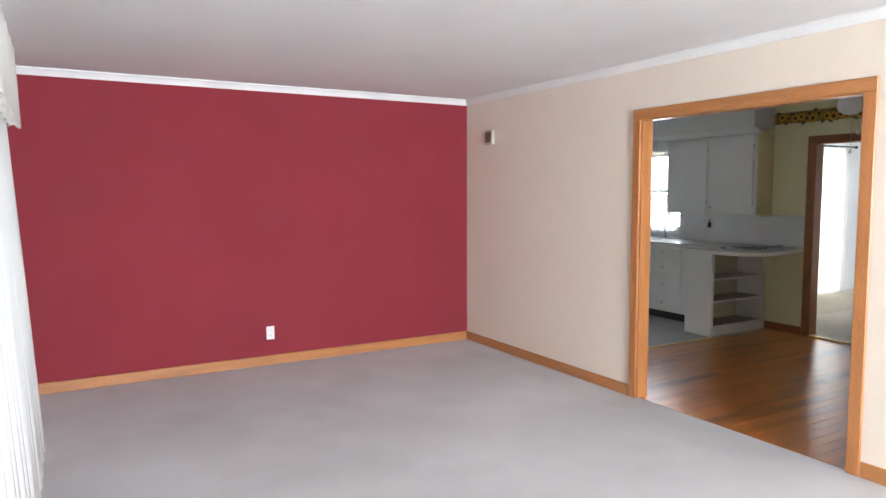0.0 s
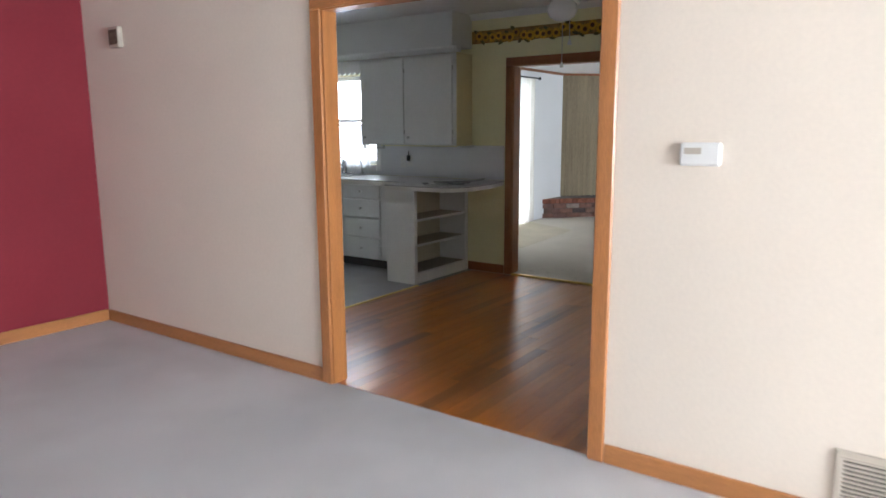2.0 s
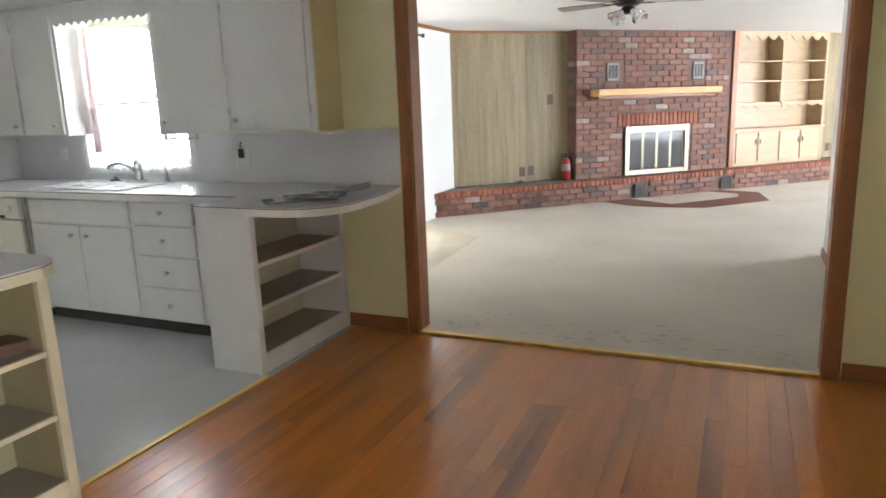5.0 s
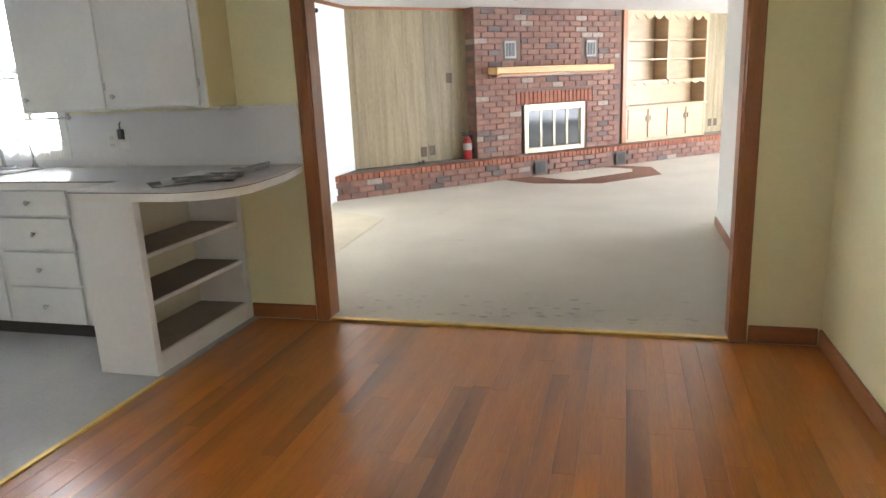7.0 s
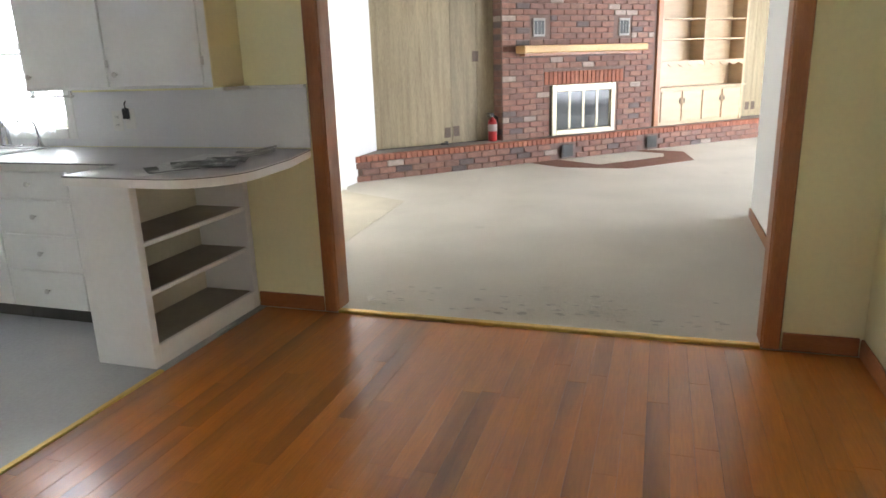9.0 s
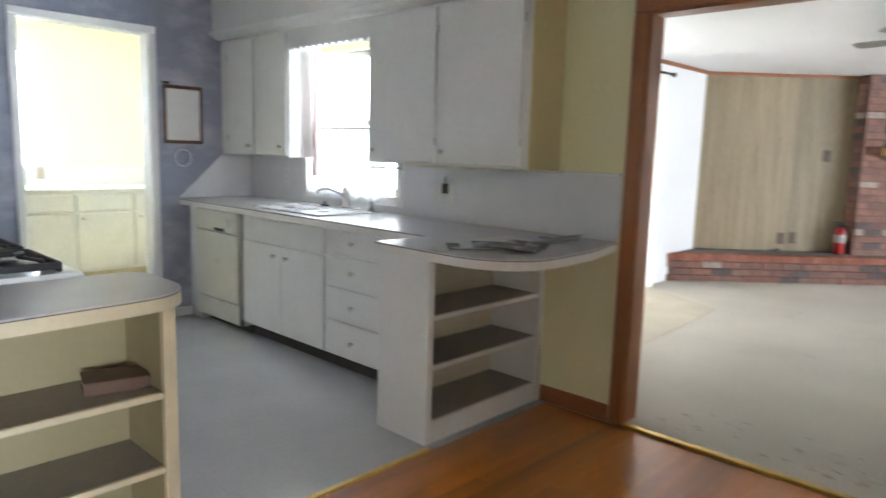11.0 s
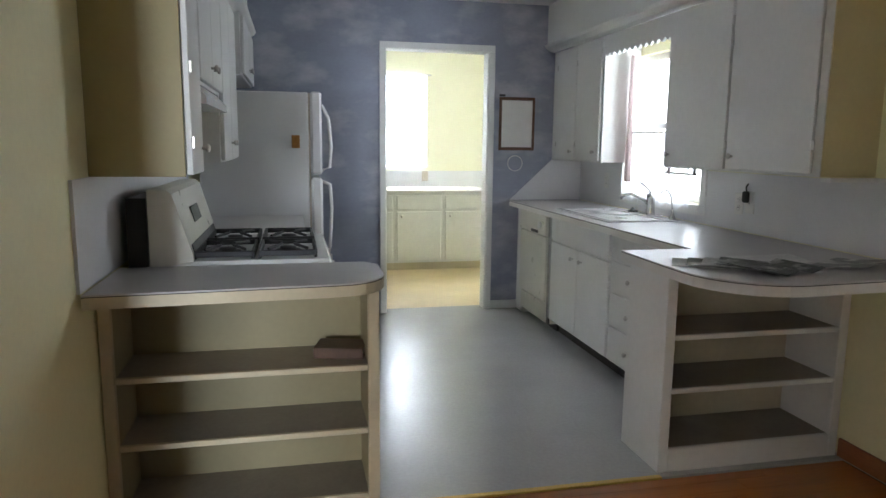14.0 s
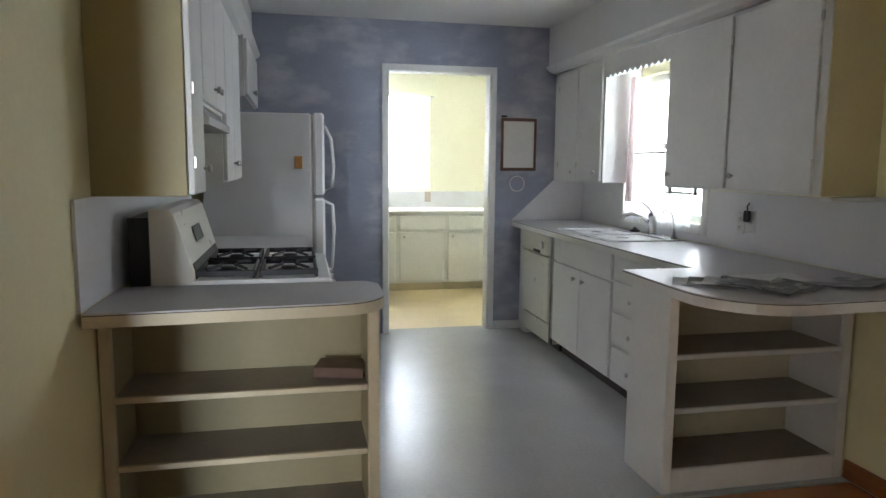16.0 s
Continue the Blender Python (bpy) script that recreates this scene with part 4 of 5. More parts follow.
part("cord", tube(bmesh.new(), [(0, 0.03, 0.06), (0.004, 0.03, 0.085), (0.0, 0.02, 0.10)], 0.004), BLACK, sw)
outlet_plate("wall_outlet", "white outlet behind the sink", (6.960, 7.12, 1.10), (0, 1, 0), (-1, 0, 0))
ph = thing("towel_holder", "metal towel holder under the wall cabinet", "towel holder")
part("bar", tube(bmesh.new(), [(6.72, 5.56, 1.215), (6.72, 5.88, 1.215)], 0.006), NICKEL, ph)
for y in (5.58, 5.84):
    part("bracket", boxes((6.712, 6.728, y - 0.008, y + 0.008, 1.205, 1.266), bevel=0.002), NICKEL, ph)

FRAME_BROWN = mat("dark brown frame", (0.13, 0.065, 0.035), 0.5, 0.15, 20)
board = thing("picture_frame", "brown framed white memo board on the cloud wallpaper", "memo board")
part("board", boxes((6.255, 6.515, 7.618, 7.629, 1.345, 1.72)), PLASTIC_WHITE, board)
for spec in ((6.235, 6.255, 7.610, 7.629, 1.32, 1.745), (6.515, 6.535, 7.610, 7.629, 1.32, 1.745), (6.255, 6.515, 7.610, 7.629, 1.32, 1.345), (6.255, 6.515, 7.610, 7.629, 1.72, 1.745)):
    part("frame_side", boxes(spec, bevel=0.003), FRAME_BROWN, board)
part("clip", boxes((6.235, 6.28, 7.605, 7.629, 1.75, 1.765), bevel=0.002), BLACK, board)
plate = thing("wall_ring", "pale round hanger on the cloud wallpaper", "wall hanger", at=pose(6.38, 7.625, 1.215, 90, 0, 0))
ring = [(0.062 * math.cos(2 * math.pi * k / 24), 0.062 * math.sin(2 * math.pi * k / 24), 0) for k in range(25)]
part("ring", tube(bmesh.new(), ring, 0.003, 6), PLASTIC_WHITE, plate)

# left-hand side: stove, counter, fridge, wall cabinets
lc = thing("wall_cabinet", "wall cabinet with a yellowed end panel above the peninsula", "cabinet", group="kitchen wall cabinets")
part("carcass", boxes((3.971, 4.262, 4.61, 4.90, 1.25, 2.15)), CABINET, lc)
part("side_panel", boxes((3.971, 4.262, 4.602, 4.609, 1.25, 2.15), bevel=0.002), SIDE_YELLOW_SHADED, lc, "yellowed painted end panel, toned down for shade")
d = part("door", boxes((4.264, 4.284, 4.615, 4.885, 1.255, 2.10), bevel=0.003), CABINET, lc)
knob(d, 4.284, 4.85, 1.34, 1, 0)
hinge(d, 4.288, 4.622, 1.36), hinge(d, 4.288, 4.622, 1.60)
hc = thing("wall_cabinet", "short white cabinet above the stove hood", "cabinet", group="kitchen wall cabinets")
part("carcass", boxes((3.971, 4.262, 4.903, 5.70, 1.58, 2.15)), CABINET, hc)
for a, b, k in ((4.915, 5.295, 5.25), (5.305, 5.69, 5.35)):
    d = part("door", boxes((4.264, 4.284, a, b, 1.59, 2.10), bevel=0.003), CABINET, hc)
    knob(d, 4.284, k, 1.66, 1, 0)
hood = thing("range_hood", "slim white range hood under the short cabinet", "range hood")
part("canopy", prism(bmesh.new(), [(4.012, 1.50), (4.30, 1.50), (4.30, 1.53), (4.25, 1.578), (4.012, 1.578)], 4.91, 5.69, "y"), ENAMEL, hood)
fc = thing("wall_cabinet", "white wall cabinet between stove and refrigerator", "cabinet", group="kitchen wall cabinets")
part("carcass", boxes((3.971, 4.262, 5.703, 6.55, 1.265, 2.15)), CABINET, fc)
for a, b, k in ((5.72, 6.12, 6.07), (6.13, 6.54, 6.18)):
    d = part("door", boxes((4.264, 4.284, a, b, 1.275, 2.10), bevel=0.003), CABINET, fc)
    knob(d, 4.284, k, 1.36, 1, 0)
oc = thing("wall_cabinet", "white cabinet above the refrigerator", "cabinet", group="kitchen wall cabinets")
part("carcass", boxes((3.971, 4.31, 6.56, 7.62, 1.76, 2.15)), CABINET, oc)
for a, b, k in ((6.58, 7.08, 7.03), (7.10, 7.60, 7.15)):
    d = part("door", boxes((4.312, 4.332, a, b, 1.77, 2.10), bevel=0.003), CABINET, oc)
    knob(d, 4.332, k, 1.83, 1, 0)
setting("cabinet_moulding", prism(bmesh.new(), [(4.27, 2.11), (4.31, 2.12), (4.345, 2.145), (4.355, 2.165), (4.27, 2.165)], 4.61, 7.62, "y"), CABINET, "painted moulding over the wall cabinets", "moulding")
setting("soffit_left", boxes((3.97, 4.30, 4.61, 7.63, 2.165, HK)), GREY_WALL, "painted soffit above the wall cabinets", "soffit")

stove = thing("gas_range", "white freestanding gas range with black grates", "stove")
part("body", boxes((4.10, 4.70, 4.872, 5.628, 0.03, 0.895), bevel=0.006), ENAMEL, stove)
ct = part("cooktop", boxes((4.10, 4.74, 4.868, 5.632, 0.896, 0.925), bevel=0.01), ENAMEL, stove)
part("backguard", prism(bmesh.new(), [(4.085, 0.90), (4.235, 0.926), (4.235, 0.95), (4.17, 1.175), (4.15, 1.19), (4.085, 1.19)], 4.868, 5.632, "y"), ENAMEL_CREAM, stove, "almond sloped backguard")
part("guard_slot", prism(bmesh.new(), [(4.236, 0.952), (4.239, 0.952), (4.229, 0.985), (4.226, 0.985)], 4.90, 5.60, "y"), BLACK, stove, "black vent slot")
part("clock", prism(bmesh.new(), [(4.2095, 1.045), (4.2125, 1.045), (4.195, 1.105), (4.192, 1.105)], 5.13, 5.33, "y"), BLACK, stove, "dark clock display")
part("front_panel", boxes((4.701, 4.735, 4.875, 5.625, 0.80, 0.89), bevel=0.008), ENAMEL, stove)
for k in range(4):
    part("burner_knob", cyl(bmesh.new(), 4.99 + 0.17 * k, 0.85, 4.735, 4.765, 0.022, 0.018, 16, "x"), PLASTIC_WHITE, stove, "white burner knob", smooth=False)
od = part("oven_door", boxes((4.701, 4.725, 4.88, 5.62, 0.20, 0.79), bevel=0.008), ENAMEL, stove)
part("handle", tube(bmesh.new(), [(4.725, 4.95, 0.73), (4.76, 4.96, 0.735), (4.76, 5.54, 0.735), (4.725, 5.55, 0.73)], 0.011), ENAMEL, od)
for gx in (4.34, 4.575):
    for gy in (5.06, 5.44):
        g = part("grate", bmesh.new(), BLACK_IRON, stove, "black cast-iron grate")
        bm = bmesh.new()
        for dx in (-0.105, 0.105):
            box(bm, gx + dx - 0.006, gx + dx + 0.006, gy - 0.16, gy + 0.16, 0.926, 0.958, 0.003)
        for dy in (-0.16, 0.16):
            box(bm, gx - 0.105, gx + 0.105, gy + dy - 0.006, gy + dy + 0.006, 0.936, 0.958, 0.003)
        for a in range(4):
            c, s = math.cos(a * math.pi / 2 + 0.785), math.sin(a * math.pi / 2 + 0.785)
            tube(bm, [(gx + 0.035 * c, gy + 0.04 * s, 0.962), (gx + 0.10 * c * 1.05, gy + 0.15 * s, 0.956)], 0.006, 6)
        bm.to_mesh(g.data)
        bm.free()
        part("burner", lathe(bmesh.new(), [(0.055, 0.926), (0.05, 0.936), (0.032, 0.938), (0.032, 0.948), (0.0, 0.950)], gx, gy, 16), BLACK_IRON, stove, smooth=True)

setting("stove_gap", boxes((4.0105, 4.08, 4.875, 5.625, 0.10, 1.16)), BLACK, "dark gap filler behind the range", "filler")
cb = thing("base_cabinet", "white base cabinet between range and refrigerator", "cabinet", group="kitchen base cabinets")
part("carcass", boxes((4.012, 4.60, 5.64, 6.62, 0.10, 0.866)), CABINET, cb)
part("toe_kick", boxes((4.012, 4.54, 5.64, 6.62, 0.002, 0.10)), DARK_LINE, cb)
for a, b, k in ((5.65, 6.12, 6.07), (6.135, 6.61, 6.19)):
    d = part("door", boxes((4.601, 4.62, a, b, 0.11, 0.68), bevel=0.003), CABINET, cb)
    knob(d, 4.62, k, 0.62, 1, 0)
    d = part("drawer", boxes((4.601, 4.62, a, b, 0.70, 0.855), bevel=0.003), CABINET, cb)
    knob(d, 4.62, (a + b) / 2, 0.78, 1, 0)
worktop("worktop", [(4.012, 5.638), (4.655, 5.638), (4.655, 6.63), (4.012, 6.63)], "white laminate counter beside the refrigerator", LAMINATE_EDGE)

fr = thing("refrigerator", "white top-freezer refrigerator against the cloud wallpaper", "refrigerator")
part("body", boxes((4.04, 4.70, 6.66, 7.42, 0.02, 1.675), bevel=0.008), FRIDGE_SIDE, fr)
part("base_grille", boxes((4.68, 4.71, 6.68, 7.40, 0.005, 0.08)), BLACK, fr)
d1 = part("fridge_door", boxes((4.712, 4.782, 6.655, 7.425, 0.09, 1.145), bevel=0.014), ENAMEL, fr)
d2 = part("freezer_door", boxes((4.712, 4.782, 6.655, 7.425, 1.165, 1.68), bevel=0.014), ENAMEL, fr)
part("gasket", boxes((4.701, 4.711, 6.67, 7.41, 0.09, 1.67)), PLASTIC_BEIGE, fr, "grey door gasket")
part("handle", tube(bmesh.new(), [(4.782, 6.70, 1.19), (4.83, 6.70, 1.21), (4.84, 6.70, 1.35), (4.825, 6.70, 1.52), (4.782, 6.70, 1.60)], 0.011), ENAMEL, d2, "white curved handle", smooth=True)
part("handle", tube(bmesh.new(), [(4.782, 6.70, 1.12), (4.83, 6.70, 1.10), (4.84, 6.70, 0.95), (4.825, 6.70, 0.70), (4.782, 6.70, 0.58)], 0.011), ENAMEL, d1, "white curved handle", smooth=True)
magnet = thing("magnet", "small orange-brown magnet on the refrigerator side", "magnet")
part("block", boxes((4.595, 4.645, 6.649, 6.6595, 1.33, 1.41), bevel=0.003), mat("orange brown plastic", (0.42, 0.20, 0.05), 0.5, 0.15, 40), magnet)


# ---- laundry room ----
def laundry_unit(x0, x1):
    t = thing("laundry_cabinet", "white laundry base cabinet with a drawer and door", "cabinet", group="laundry cabinets")
    part("carcass", boxes((x0 + 0.001, x1 - 0.001, 9.43, 9.995, 0.09, 0.845)), CABINET, t)
    part("toe_kick", boxes((x0 + 0.001, x1 - 0.001, 9.48, 9.995, 0.002, 0.09)), EDGE_CREAM, t)
    d = part("drawer", boxes((x0 + 0.02, x1 - 0.03, 9.41, 9.429, 0.67, 0.82), bevel=0.003), CABINET, t)
    d = part("door", boxes((x0 + 0.02, x1 - 0.03, 9.41, 9.429, 0.11, 0.645), bevel=0.003), CABINET, t)
    knob(d, x0 + 0.07, 9.41, 0.60, 0, -1)
    return t


for x0 in (4.59, 5.12, 5.65, 6.18, 6.71):
    laundry_unit(x0, x0 + 0.53)
worktop_l = thing("laundry_worktop", "plain white laminate laundry worktop", "countertop")
part("surface", boxes((4.01, 7.39, 9.39, 9.998, 0.846, 0.876), bevel=0.004), LAMINATE_EDGE, worktop_l)
setting("laundry_splash", boxes((4.01, 7.39, 9.985, 9.999, 0.877, 1.06)), SPLASH, "white laundry backsplash", "backsplash")
outlet_plate("wall_outlet", "beige outlet above the laundry worktop", (6.08, 9.985, 1.0), (1, 0, 0), (0, -1, 0), material=PLASTIC_BEIGE)
hook = thing("wall_bracket", "thin metal curtain bracket beside the window", "bracket")
part("arm", tube(bmesh.new(), [(6.02, 9.995, 1.62), (6.02, 9.96, 1.60), (6.03, 9.95, 1.45), (6.04, 9.97, 1.40)], 0.008), NICKEL, hook)
lcur = thing("laundry_curtain", "white sheer curtain glowing in the laundry window", "curtain")
part("panel", drape(5.06, 9.95, 6.02, 9.95, 1.10, 2.12, 9, 0.015, seed=21), LACE, lcur, smooth=True)
part("rod", cyl(bmesh.new(), 9.955, 2.13, 5.0, 6.14, 0.008, axis="x", seg=10), NICKEL, lcur)
for x in (5.02, 6.12):
    part("rod_bracket", boxes((x - 0.006, x + 0.006, 9.955, 9.999, 2.122, 2.138)), NICKEL, lcur)

# ---- family room ----
setting("carpet_patch", prism(bmesh.new(), [(8.30, 4.80), (9.92, 4.905), (10.35, 5.80), (8.0, 5.80)], 0.0125, 0.016), CARPET_WORN, "yellowed worn carpet patch by the sliding door", "carpet")
rnd = random.Random(31)
soil = bmesh.new()
for k in range(70):
    x, y = 7.10 + abs(rnd.gauss(0, 0.16)), rnd.uniform(2.1, 4.1)
    r = rnd.uniform(0.006, 0.022)
    soil.faces.new([soil.verts.new((x + r * rnd.uniform(0.5, 1.3) * math.cos(j), y + 1.6 * r * rnd.uniform(0.5, 1.3) * math.sin(j), 0.0134)) for j in (0, 0.9, 1.8, 2.7, 3.6, 4.5, 5.4)])
tagged(part("carpet_soil", soil, mat("ground-in carpet dirt", (0.47, 0.43, 0.37), 0.95, 0.2, 30)), "grey dirt spots on the carpet by the threshold", "stain", kind="stuff")
hl = DIAG
inlay_z = (0.0125, 0.018)
setting("floor_inlay", prism(bmesh.new(), [(5.98, 11.818), (6.06, 11.27), (6.63, 10.67), (7.74, 10.69), (8.22, 11.33), (8.0, 11.818), (7.78, 11.818), (7.92, 11.40), (7.66, 11.14), (6.55, 11.12), (6.42, 11.818)], *inlay_z), INLAY, "rust red tile border let into the carpet before the hearth", "floor inlay", at=hl)

# crown of the diagonal wall, wood panels
setting("ceiling_trim", boxes((3.8, 5.68, PB + 0.20, PB + 0.215, 2.235, 2.269)), OAK_DARK_H, "thin brown trim above the panelling", "moulding", at=DIAG)
panel_wall = setting("wall_panelling", boxes((3.75, 5.72, PB + 0.226, PB + 0.24, 0.30, 2.27)), DARK_LINE, "knotty wood plank panelling beside the fireplace", "panelling", at=DIAG)
rnd = random.Random(11)
s = 3.78
while s < 5.70:
    w = min(rnd.choice((0.22, 0.30, 0.38)), 5.715 - s)
    if w > 0.03:
        piece("plank", mesh_of("plank", boxes((0.0008, w - 0.0012, -0.008, 0.005, 0.312, 2.234), bevel=0.0018), PANEL), panel_wall, pose(s, PB + 0.22, 0))
    s += w
panel_right = setting("wall_panelling_2", boxes((10.23, 12.4, PB + 0.226, PB + 0.24, 0.30, 2.27)), DARK_LINE, "knotty wood plank panelling beside the bookcase", "panelling", at=DIAG)
s = 10.235
while s < 12.3:
    w = rnd.choice((0.22, 0.30, 0.38))
    piece("plank", mesh_of("plank", boxes((0.0008, w - 0.0012, -0.008, 0.005, 0.312, 2.27), bevel=0.0018), PANEL), panel_right, pose(s, PB + 0.22, 0))
    s += w


def diag_outlet(s, z, label, kind="outlet"):
    m = Vector((0.7071, -0.7071, 0)), Vector((-0.7071, -0.7071, 0))
    p = DIAG @ Vector((s, PB + 0.211, z))
    return outlet_plate("wall_outlet" if kind == "outlet" else "wall_switch", label, p, m[0], m[1], kind=kind, material=BROWN_METAL, w=0.09, h=0.13)


diag_outlet(4.99, 0.45, "dark brown outlet low on the panelling")
diag_outlet(5.12, 0.46, "dark brown outlet low on the panelling")
diag_outlet(5.42, 1.39, "dark brown switch on the panelling", "switch")
diag_outlet(10.60, 0.48, "dark brown outlet beside the bookcase")
diag_outlet(10.74, 0.48, "dark brown outlet beside the bookcase")

# raised hearth
HF = 11.83
hearth = tagged(part("hearth", prism(bmesh.new(), [(3.50, HF + 0.02), (11.9, HF + 0.02), (11.9, PB + 0.29), (3.95, PB + 0.29)], 0.012, 0.296), MORTAR, at=DIAG), "long raised brick hearth along the diagonal wall", "hearth", kind="structure")
slab = part("hearth_slab", prism(bmesh.new(), [(3.60, HF + 0.108), (11.9, HF + 0.108), (11.9, PB + 0.20), (3.9, PB + 0.20)], 0.296, 0.306), SOOT, hearth, "grey stone hearth top")

fire = thing("fireplace", "floor-to-ceiling mixed red brick fireplace with a wood mantel", "fireplace", kind="structure", at=DIAG)
part("chimney_breast", boxes((5.70, 6.45, PB + 0.012, PB + 0.28, 0.30, 2.268), (7.58, 8.32, PB + 0.012, PB + 0.28, 0.30, 2.268), (6.45, 7.58, PB + 0.012, PB + 0.28, 0.98, 2.268), (6.45, 7.58, PB + 0.20, PB + 0.28, 0.30, 0.98)), MORTAR, fire, "grey mortar core")

bw, bh = 0.205, 0.064
BRICK_FULL = mesh_of("brick", boxes((0, bw, 0, 0.03, 0, bh), bevel=0.004), BRICK)
BRICK_HALF = mesh_of("half_brick", boxes((0, 0.0985, 0, 0.03, 0, bh), bevel=0.004), BRICK)
ROWLOCK = mesh_of("edge_brick", boxes((0, 0.062, 0, 0.12, 0, 0.068), bevel=0.004), BRICK_EDGE)
SOLDIER = mesh_of("soldier_brick", boxes((0, 0.062, 0, 0.03, 0, 0.17), bevel=0.004), BRICK_EDGE)
SIDE_BRICK = mesh_of("side_brick", boxes((0, 0.03, 0, 0.20, 0, bh), bevel=0.004), BRICK)

fb = thing("fireplace_doors", "pale brass framed fireplace doors with smoked glass", "fireplace screen", at=DIAG)
f0, f1, fz0, fz1 = 6.47, 7.56, 0.31, 0.985
for spec in ((f0, f0 + 0.07, fz0, fz1), (f1 - 0.07, f1, fz0, fz1), (f0 + 0.07, f1 - 0.07, fz1 - 0.09, fz1), (f0 + 0.07, f1 - 0.07, fz0, fz0 + 0.07)):
    part("frame_bar", boxes((spec[0], spec[1], PB - 0.035, PB + 0.03, spec[2], spec[3]), bevel=0.005), PALE_BRASS, fb)
gw = (f1 - f0 - 0.14) / 4
for k in range(4):
    a = f0 + 0.07 + gw * k
    p = part("glass_pane", boxes((a + 0.018, a + gw - 0.018, PB - 0.004, PB + 0.004, fz0 + 0.075, fz1 - 0.095)), SMOKED, fb)
    part("pane_frame", boxes((a, a + 0.018, PB - 0.012, PB + 0.012, fz0 + 0.072, fz1 - 0.092), (a + gw - 0.018, a + gw, PB - 0.012, PB + 0.012, fz0 + 0.072, fz1 - 0.092), bevel=0.002), PALE_BRASS, p)
mantel = thing("mantel_shelf", "thick light wood mantel beam on the brick", "mantel", at=DIAG)
part("beam", boxes((5.90, 7.98, PB - 0.21, PB + 0.005, 1.405, 1.50), bevel=0.012), MANTEL, mantel)
part("support", boxes((5.96, 7.92, PB - 0.12, PB + 0.005, 1.37, 1.404), bevel=0.004), OAK_DARK_H, mantel)
for s0 in (6.17, 7.61):
    v = thing("brick_vent", "dark metal air vent grille set in the brick", "vent", group="fireplace vents", at=DIAG)
    part("frame", boxes((s0, s0 + 0.19, PB - 0.012, PB + 0.002, 1.61, 1.84), bevel=0.004), BLADE, v)
    for k in range(3):
        part("louvre", boxes((s0 + 0.022 + 0.052 * k, s0 + 0.062 + 0.052 * k, PB - 0.016, PB - 0.012, 1.64, 1.81)), BLACK, v)
for s0 in (6.48, 8.0):
    v = thing("hearth_vent", "dark metal grille in the hearth face", "vent", group="hearth vents", at=DIAG)
    part("frame", boxes((s0, s0 + 0.19, HF - 0.02, HF - 0.008, 0.04, 0.21), bevel=0.003), PEWTER, v)
    for k in range(4):
        part("louvre", boxes((s0 + 0.02 + 0.04 * k, s0 + 0.045 + 0.04 * k, HF - 0.023, HF - 0.02, 0.06, 0.19)), BLACK, v)

ext = thing("fire_extinguisher", "red fire extinguisher standing on the hearth", "fire extinguisher", at=DIAG @ pose(5.59, PB + 0.08, 0.306))
part("tank", lathe(bmesh.new(), [(0.0, 0.0), (0.055, 0.0), (0.06, 0.01), (0.06, 0.24), (0.045, 0.28), (0.02, 0.295), (0.018, 0.31)], 0, 0, 20), EXT_RED, ext, smooth=True)
part("valve", boxes((-0.02, 0.02, -0.015, 0.015, 0.31, 0.35), bevel=0.004), BLACK, ext)
part("lever", boxes((-0.085, 0.03, -0.01, 0.01, 0.35, 0.362), (-0.08, 0.0, -0.01, 0.01, 0.322, 0.332), bevel=0.002), BLACK, ext)
part("hose", tube(bmesh.new(), [(0.02, 0, 0.33), (0.07, 0, 0.31), (0.078, 0, 0.20), (0.07, 0, 0.10)], 0.009), BLACK, ext, smooth=True)
part("label_band", lathe(bmesh.new(), [(0.0606, 0.13), (0.0606, 0.22)], 0, 0, 20), BLADE, ext, "grey instruction label", smooth=True)
cable = tagged(part("cable_coil", tube(bmesh.new(), [(4.88 + 0.05 * math.cos(k * 0.6), PB + 0.09 + 0.03 * math.sin(k * 0.6), 0.312 + 0.0015 * k) for k in range(24)], 0.006), BLACK, at=DIAG), "small coil of dark cable lying on the hearth", "cable")

# built-in bookcase
bc = thing("bookcase", "built-in honey pine bookcase with scalloped trim and cupboards", "bookcase", at=DIAG)
b0, b1, by0, by1 = 8.33, 10.22, PB + 0.0, PB + 0.28
part("end_post", boxes((b0, b0 + 0.085, by0 - 0.02, by1, 0.306, 2.268), bevel=0.004), OAK_DARK, bc, "dark brown end post")
part("upright", boxes((b0 + 0.087, b0 + 0.13, by0, by1, 0.306, 2.268), bevel=0.003), HONEY, bc)
part("upright", boxes((b1 - 0.045, b1, by0, by1, 0.306, 2.268), bevel=0.003), HONEY, bc)
mid = 9.31
part("upright", boxes((mid - 0.02, mid + 0.02, by0 + 0.002, by1, 1.241, 2.268), bevel=0.003), HONEY, bc)
part("back", boxes((b0 + 0.131, b1 - 0.046, by1 - 0.012, by1 - 0.001, 0.862, 2.268)), HONEY, bc)
part("counter", boxes((b0 + 0.09, b1 + 0.01, by0 - 0.03, by1 - 0.013, 0.83, 0.86), bevel=0.004), HONEY, bc)
part("cupboard", boxes((b0 + 0.131, b1 - 0.046, by0 + 0.015, by1 - 0.013, 0.306, 0.828)), HONEY, bc)
cw = (b1 - 0.046 - b0 - 0.131) / 4
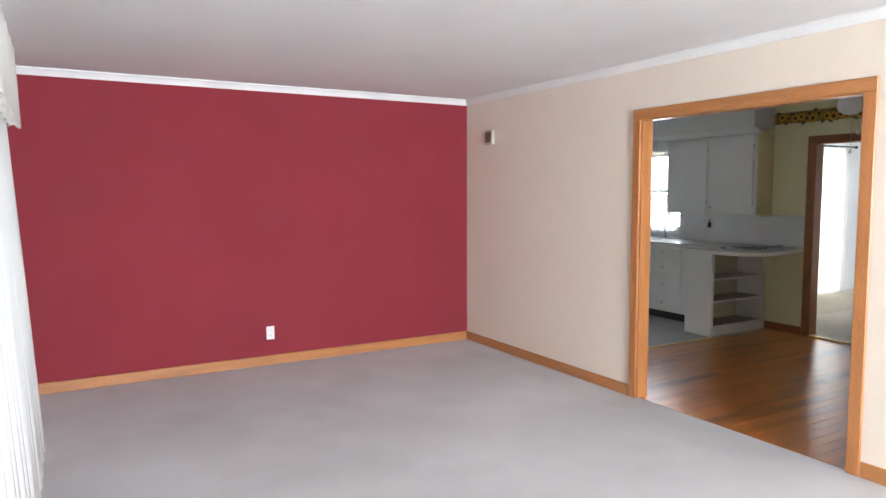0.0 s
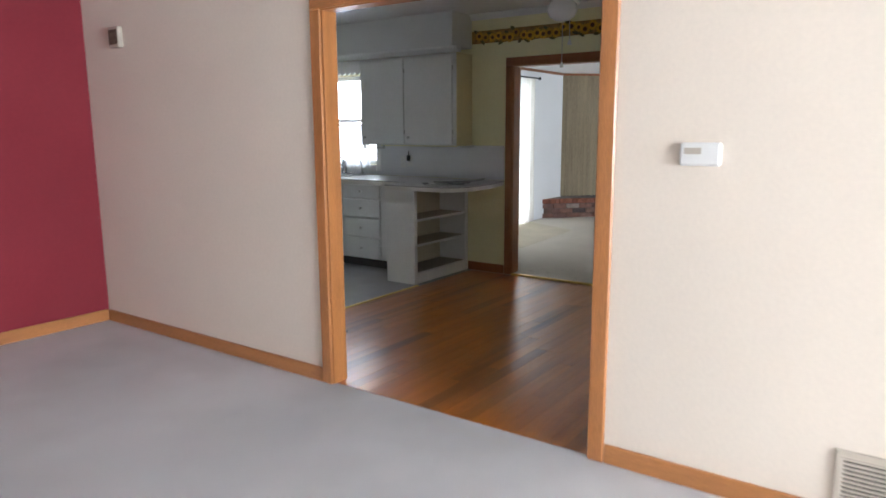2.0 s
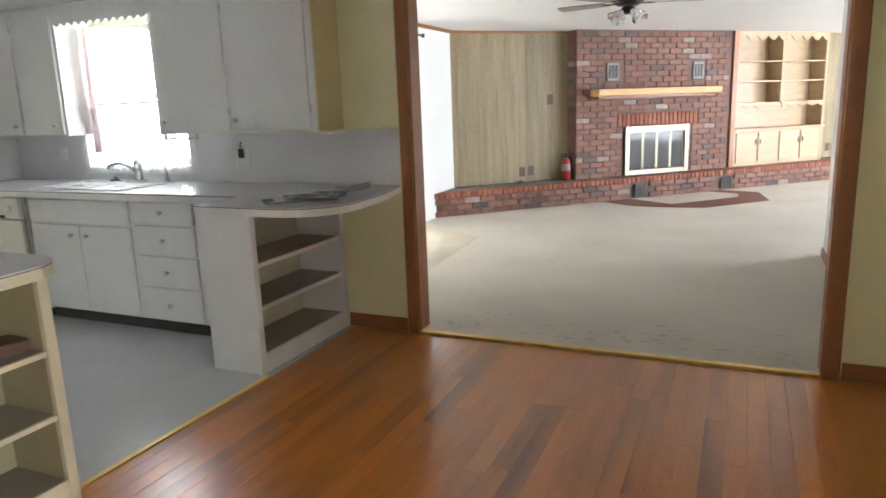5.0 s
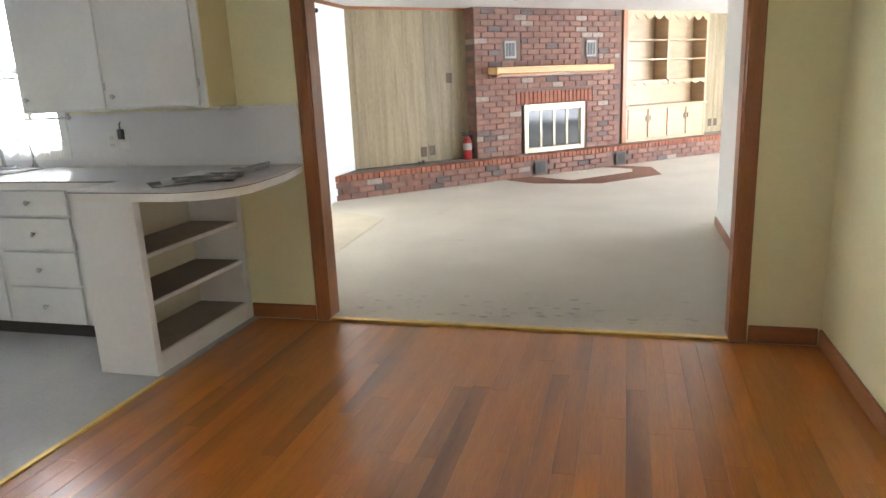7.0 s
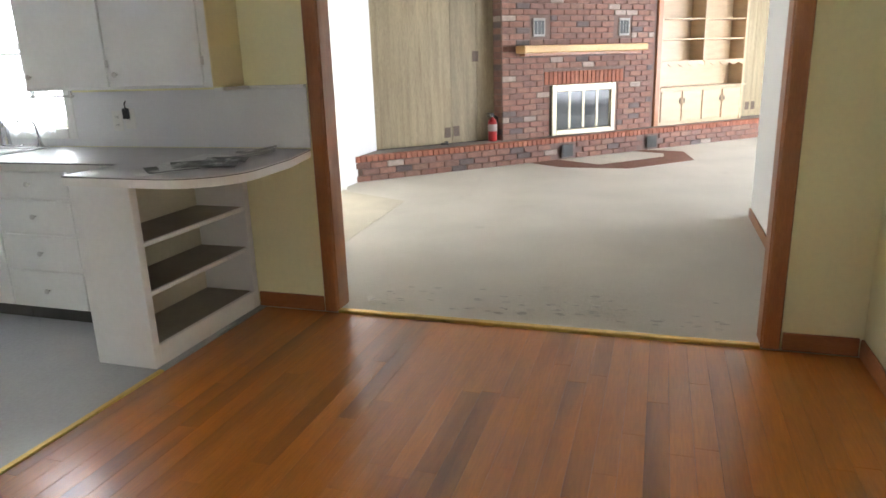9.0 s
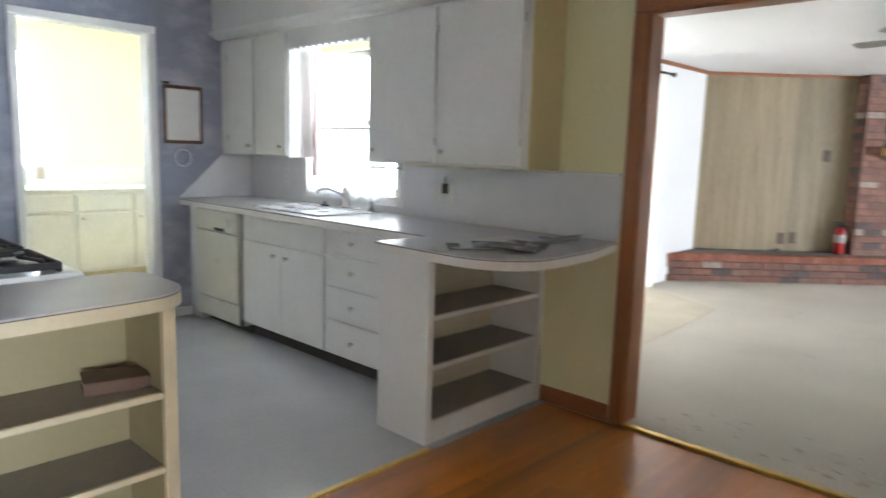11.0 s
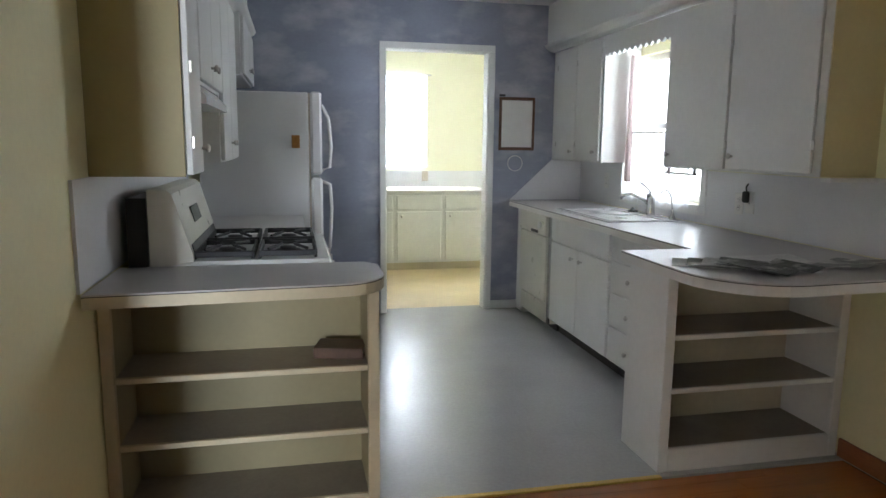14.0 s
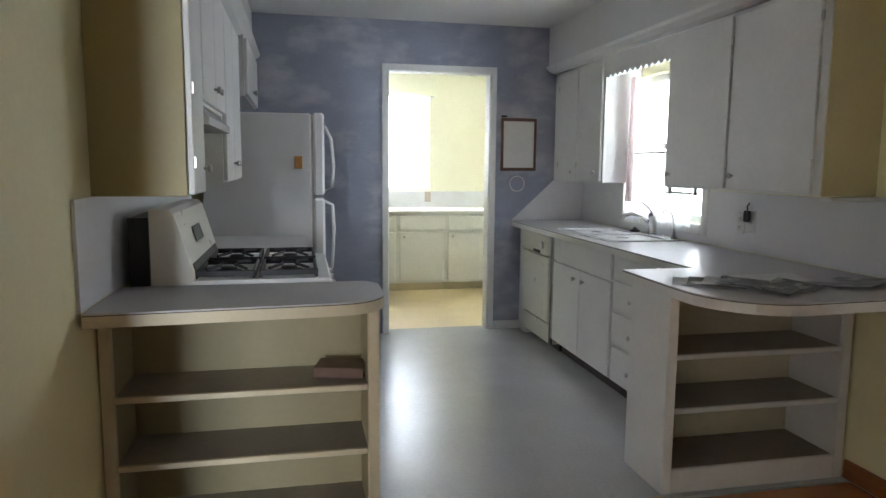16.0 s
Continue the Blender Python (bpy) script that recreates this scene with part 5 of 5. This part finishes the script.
for k in range(4):
    a = b0 + 0.131 + cw * k
    d = part("door", boxes((a + 0.012, a + cw - 0.012, by0 - 0.006, by0 + 0.013, 0.36, 0.80), bevel=0.004), HONEY, bc)
    part("pull", boxes((a + (cw - 0.05 if k % 2 == 0 else 0.04), a + (cw - 0.04 if k % 2 == 0 else 0.05), by0 - 0.02, by0 - 0.006, 0.62, 0.70), bevel=0.002), PEWTER, d)
for z in (1.24, 1.56, 1.85):
    for a, b in ((b0 + 0.131, mid - 0.021), (mid + 0.021, b1 - 0.046)):
        part("shelf", boxes((a, b, by0 + 0.012, by1 - 0.013, z - 0.022, z), bevel=0.002), HONEY, bc)


def scalloped(a, b, z_top, drop, n):
    pts = [(a, z_top)]
    for k in range(n * 6 + 1):
        u = k / (n * 6)
        pts.append((a + (b - a) * u, z_top - drop * (0.45 + 0.55 * abs(math.cos(math.pi * u * n)))))
    pts.append((b, z_top))
    return pts


for zt, dr in ((2.268, 0.13), (1.236, 0.075)):
    for a, b in ((b0 + 0.131, mid - 0.021), (mid + 0.021, b1 - 0.046)):
        part("scalloped_trim", prism(bmesh.new(), scalloped(a, b, zt - 0.002, dr, 4), by0 + 0.0, by0 + 0.011, "y"), HONEY, bc)

# family room fan
ff = thing("ceiling_fan", "dark five-blade ceiling fan with tulip glass shades", "ceiling fan", at=pose(9.85, 3.43, 0))
part("canopy", lathe(bmesh.new(), [(0.0, 2.269), (0.10, 2.268), (0.10, 2.25), (0.13, 2.24), (0.135, 2.20), (0.09, 2.17), (0.0, 2.165)], 0, 0), PEWTER, ff, smooth=True)
for k in range(5):
    b = part("blade", blade(bmesh.new(), 0.20, 0.66, 0.11, 0.15, radians(8 + 72 * k), 2.195, 8), BLADE, ff, "grey-brown fan blade")
    part("blade_iron", blade(bmesh.new(), 0.10, 0.24, 0.04, 0.07, radians(8 + 72 * k), 2.188, 0), PEWTER, b)
part("light_kit", lathe(bmesh.new(), [(0.03, 2.17), (0.06, 2.15), (0.06, 2.12), (0.03, 2.10), (0.0, 2.095)], 0, 0), PEWTER, ff, smooth=True)
for k in range(4):
    m = pose(0, 0, 2.125, 0, 0, 45 + 90 * k) @ pose(0.055, 0, 0, 0, 125, 0)
    part("lamp_shade", lathe(bmesh.new(), [(0.018, 0.0), (0.03, 0.02), (0.045, 0.06), (0.05, 0.09), (0.066, 0.125)], 0, 0, 16), SHADE_GLASS, ff, "clear tulip glass shade", smooth=True, at=m)
    part("bulb", lathe(bmesh.new(), [(0.0, 0.0), (0.012, 0.01), (0.024, 0.05), (0.02, 0.075), (0.0, 0.085)], 0, 0, 12), FROSTED, ff, smooth=True, at=m)

# ---- pieces of walls and floors ----
rnd = random.Random(21)
row = 0
z = 0.308
while z + bh < 2.268:
    s = 5.702 - (0.107 if row % 2 else 0)
    while s < 8.315:
        half = s < 5.70
        a, w = (5.702, 0.0985) if half else (s, bw)
        if a + w > 8.318:
            w = 0.0985
        def taken(a, w):
            return (a + w > 6.46 and a < 7.57 and z < 0.985) or (a + w > 6.362 and a < 7.672 and 0.985 - bh < z < 1.162) or any(a + w > v - 0.004 and a < v + 0.194 and 1.605 - bh < z < 1.843 for v in (6.17, 7.61))

        if a + w < 8.33:
            if not taken(a, w):
                piece("brick", BRICK_FULL if w > 0.15 else BRICK_HALF, fire, pose(a, PB + rnd.uniform(-0.003, 0.003), z))
            elif w > 0.15:
                for h in (a, a + 0.1065):
                    if not taken(h, 0.0985):
                        piece("brick", BRICK_HALF, fire, pose(h, PB + rnd.uniform(-0.003, 0.003), z))
        s += bw + 0.010
    if row % 1 == 0:
        piece("brick", SIDE_BRICK, fire, pose(5.695, PB + 0.035, z))
    z += bh + 0.011
    row += 1
s = 6.365
while s < 7.67:
    piece("soldier_brick", SOLDIER, fire, pose(s, PB - 0.002, 0.992))
    s += 0.072
for r in range(3):
    s = 3.52 + (0.107 if r % 2 else 0)
    while s < 11.2:
        if not any(s + bw > v - 0.005 and s < v + 0.195 for v in (6.48, 8.0)):
            piece("brick", BRICK_FULL, hearth, pose(s, HF - 0.006, 0.014 + r * (bh + 0.011)))
        s += bw + 0.010
s = 3.54
while s < 11.2:
    piece("edge_brick", ROWLOCK, hearth, pose(s, HF - 0.012, 0.239))
    s += 0.0725

rnd = random.Random(8)
y = 1.612
pw = 0.0826
while y < 4.645:
    w = min(pw, 4.645 - y)
    x = 3.905
    first = True
    while x < 6.94:
        ln = rnd.uniform(0.5, 1.5) if not first else rnd.uniform(0.3, 1.2)
        first = False
        if x + ln > 6.6:
            ln = 6.944 - x
        piece("plank", mesh_of("plank", boxes((0, ln - 0.0007, 0, w - 0.0007, -0.011, rnd.uniform(-0.0003, 0.0002)), bevel=0.0005), PLANK), floor_dining, pose(x, y, 0))
        x += ln
    y += pw
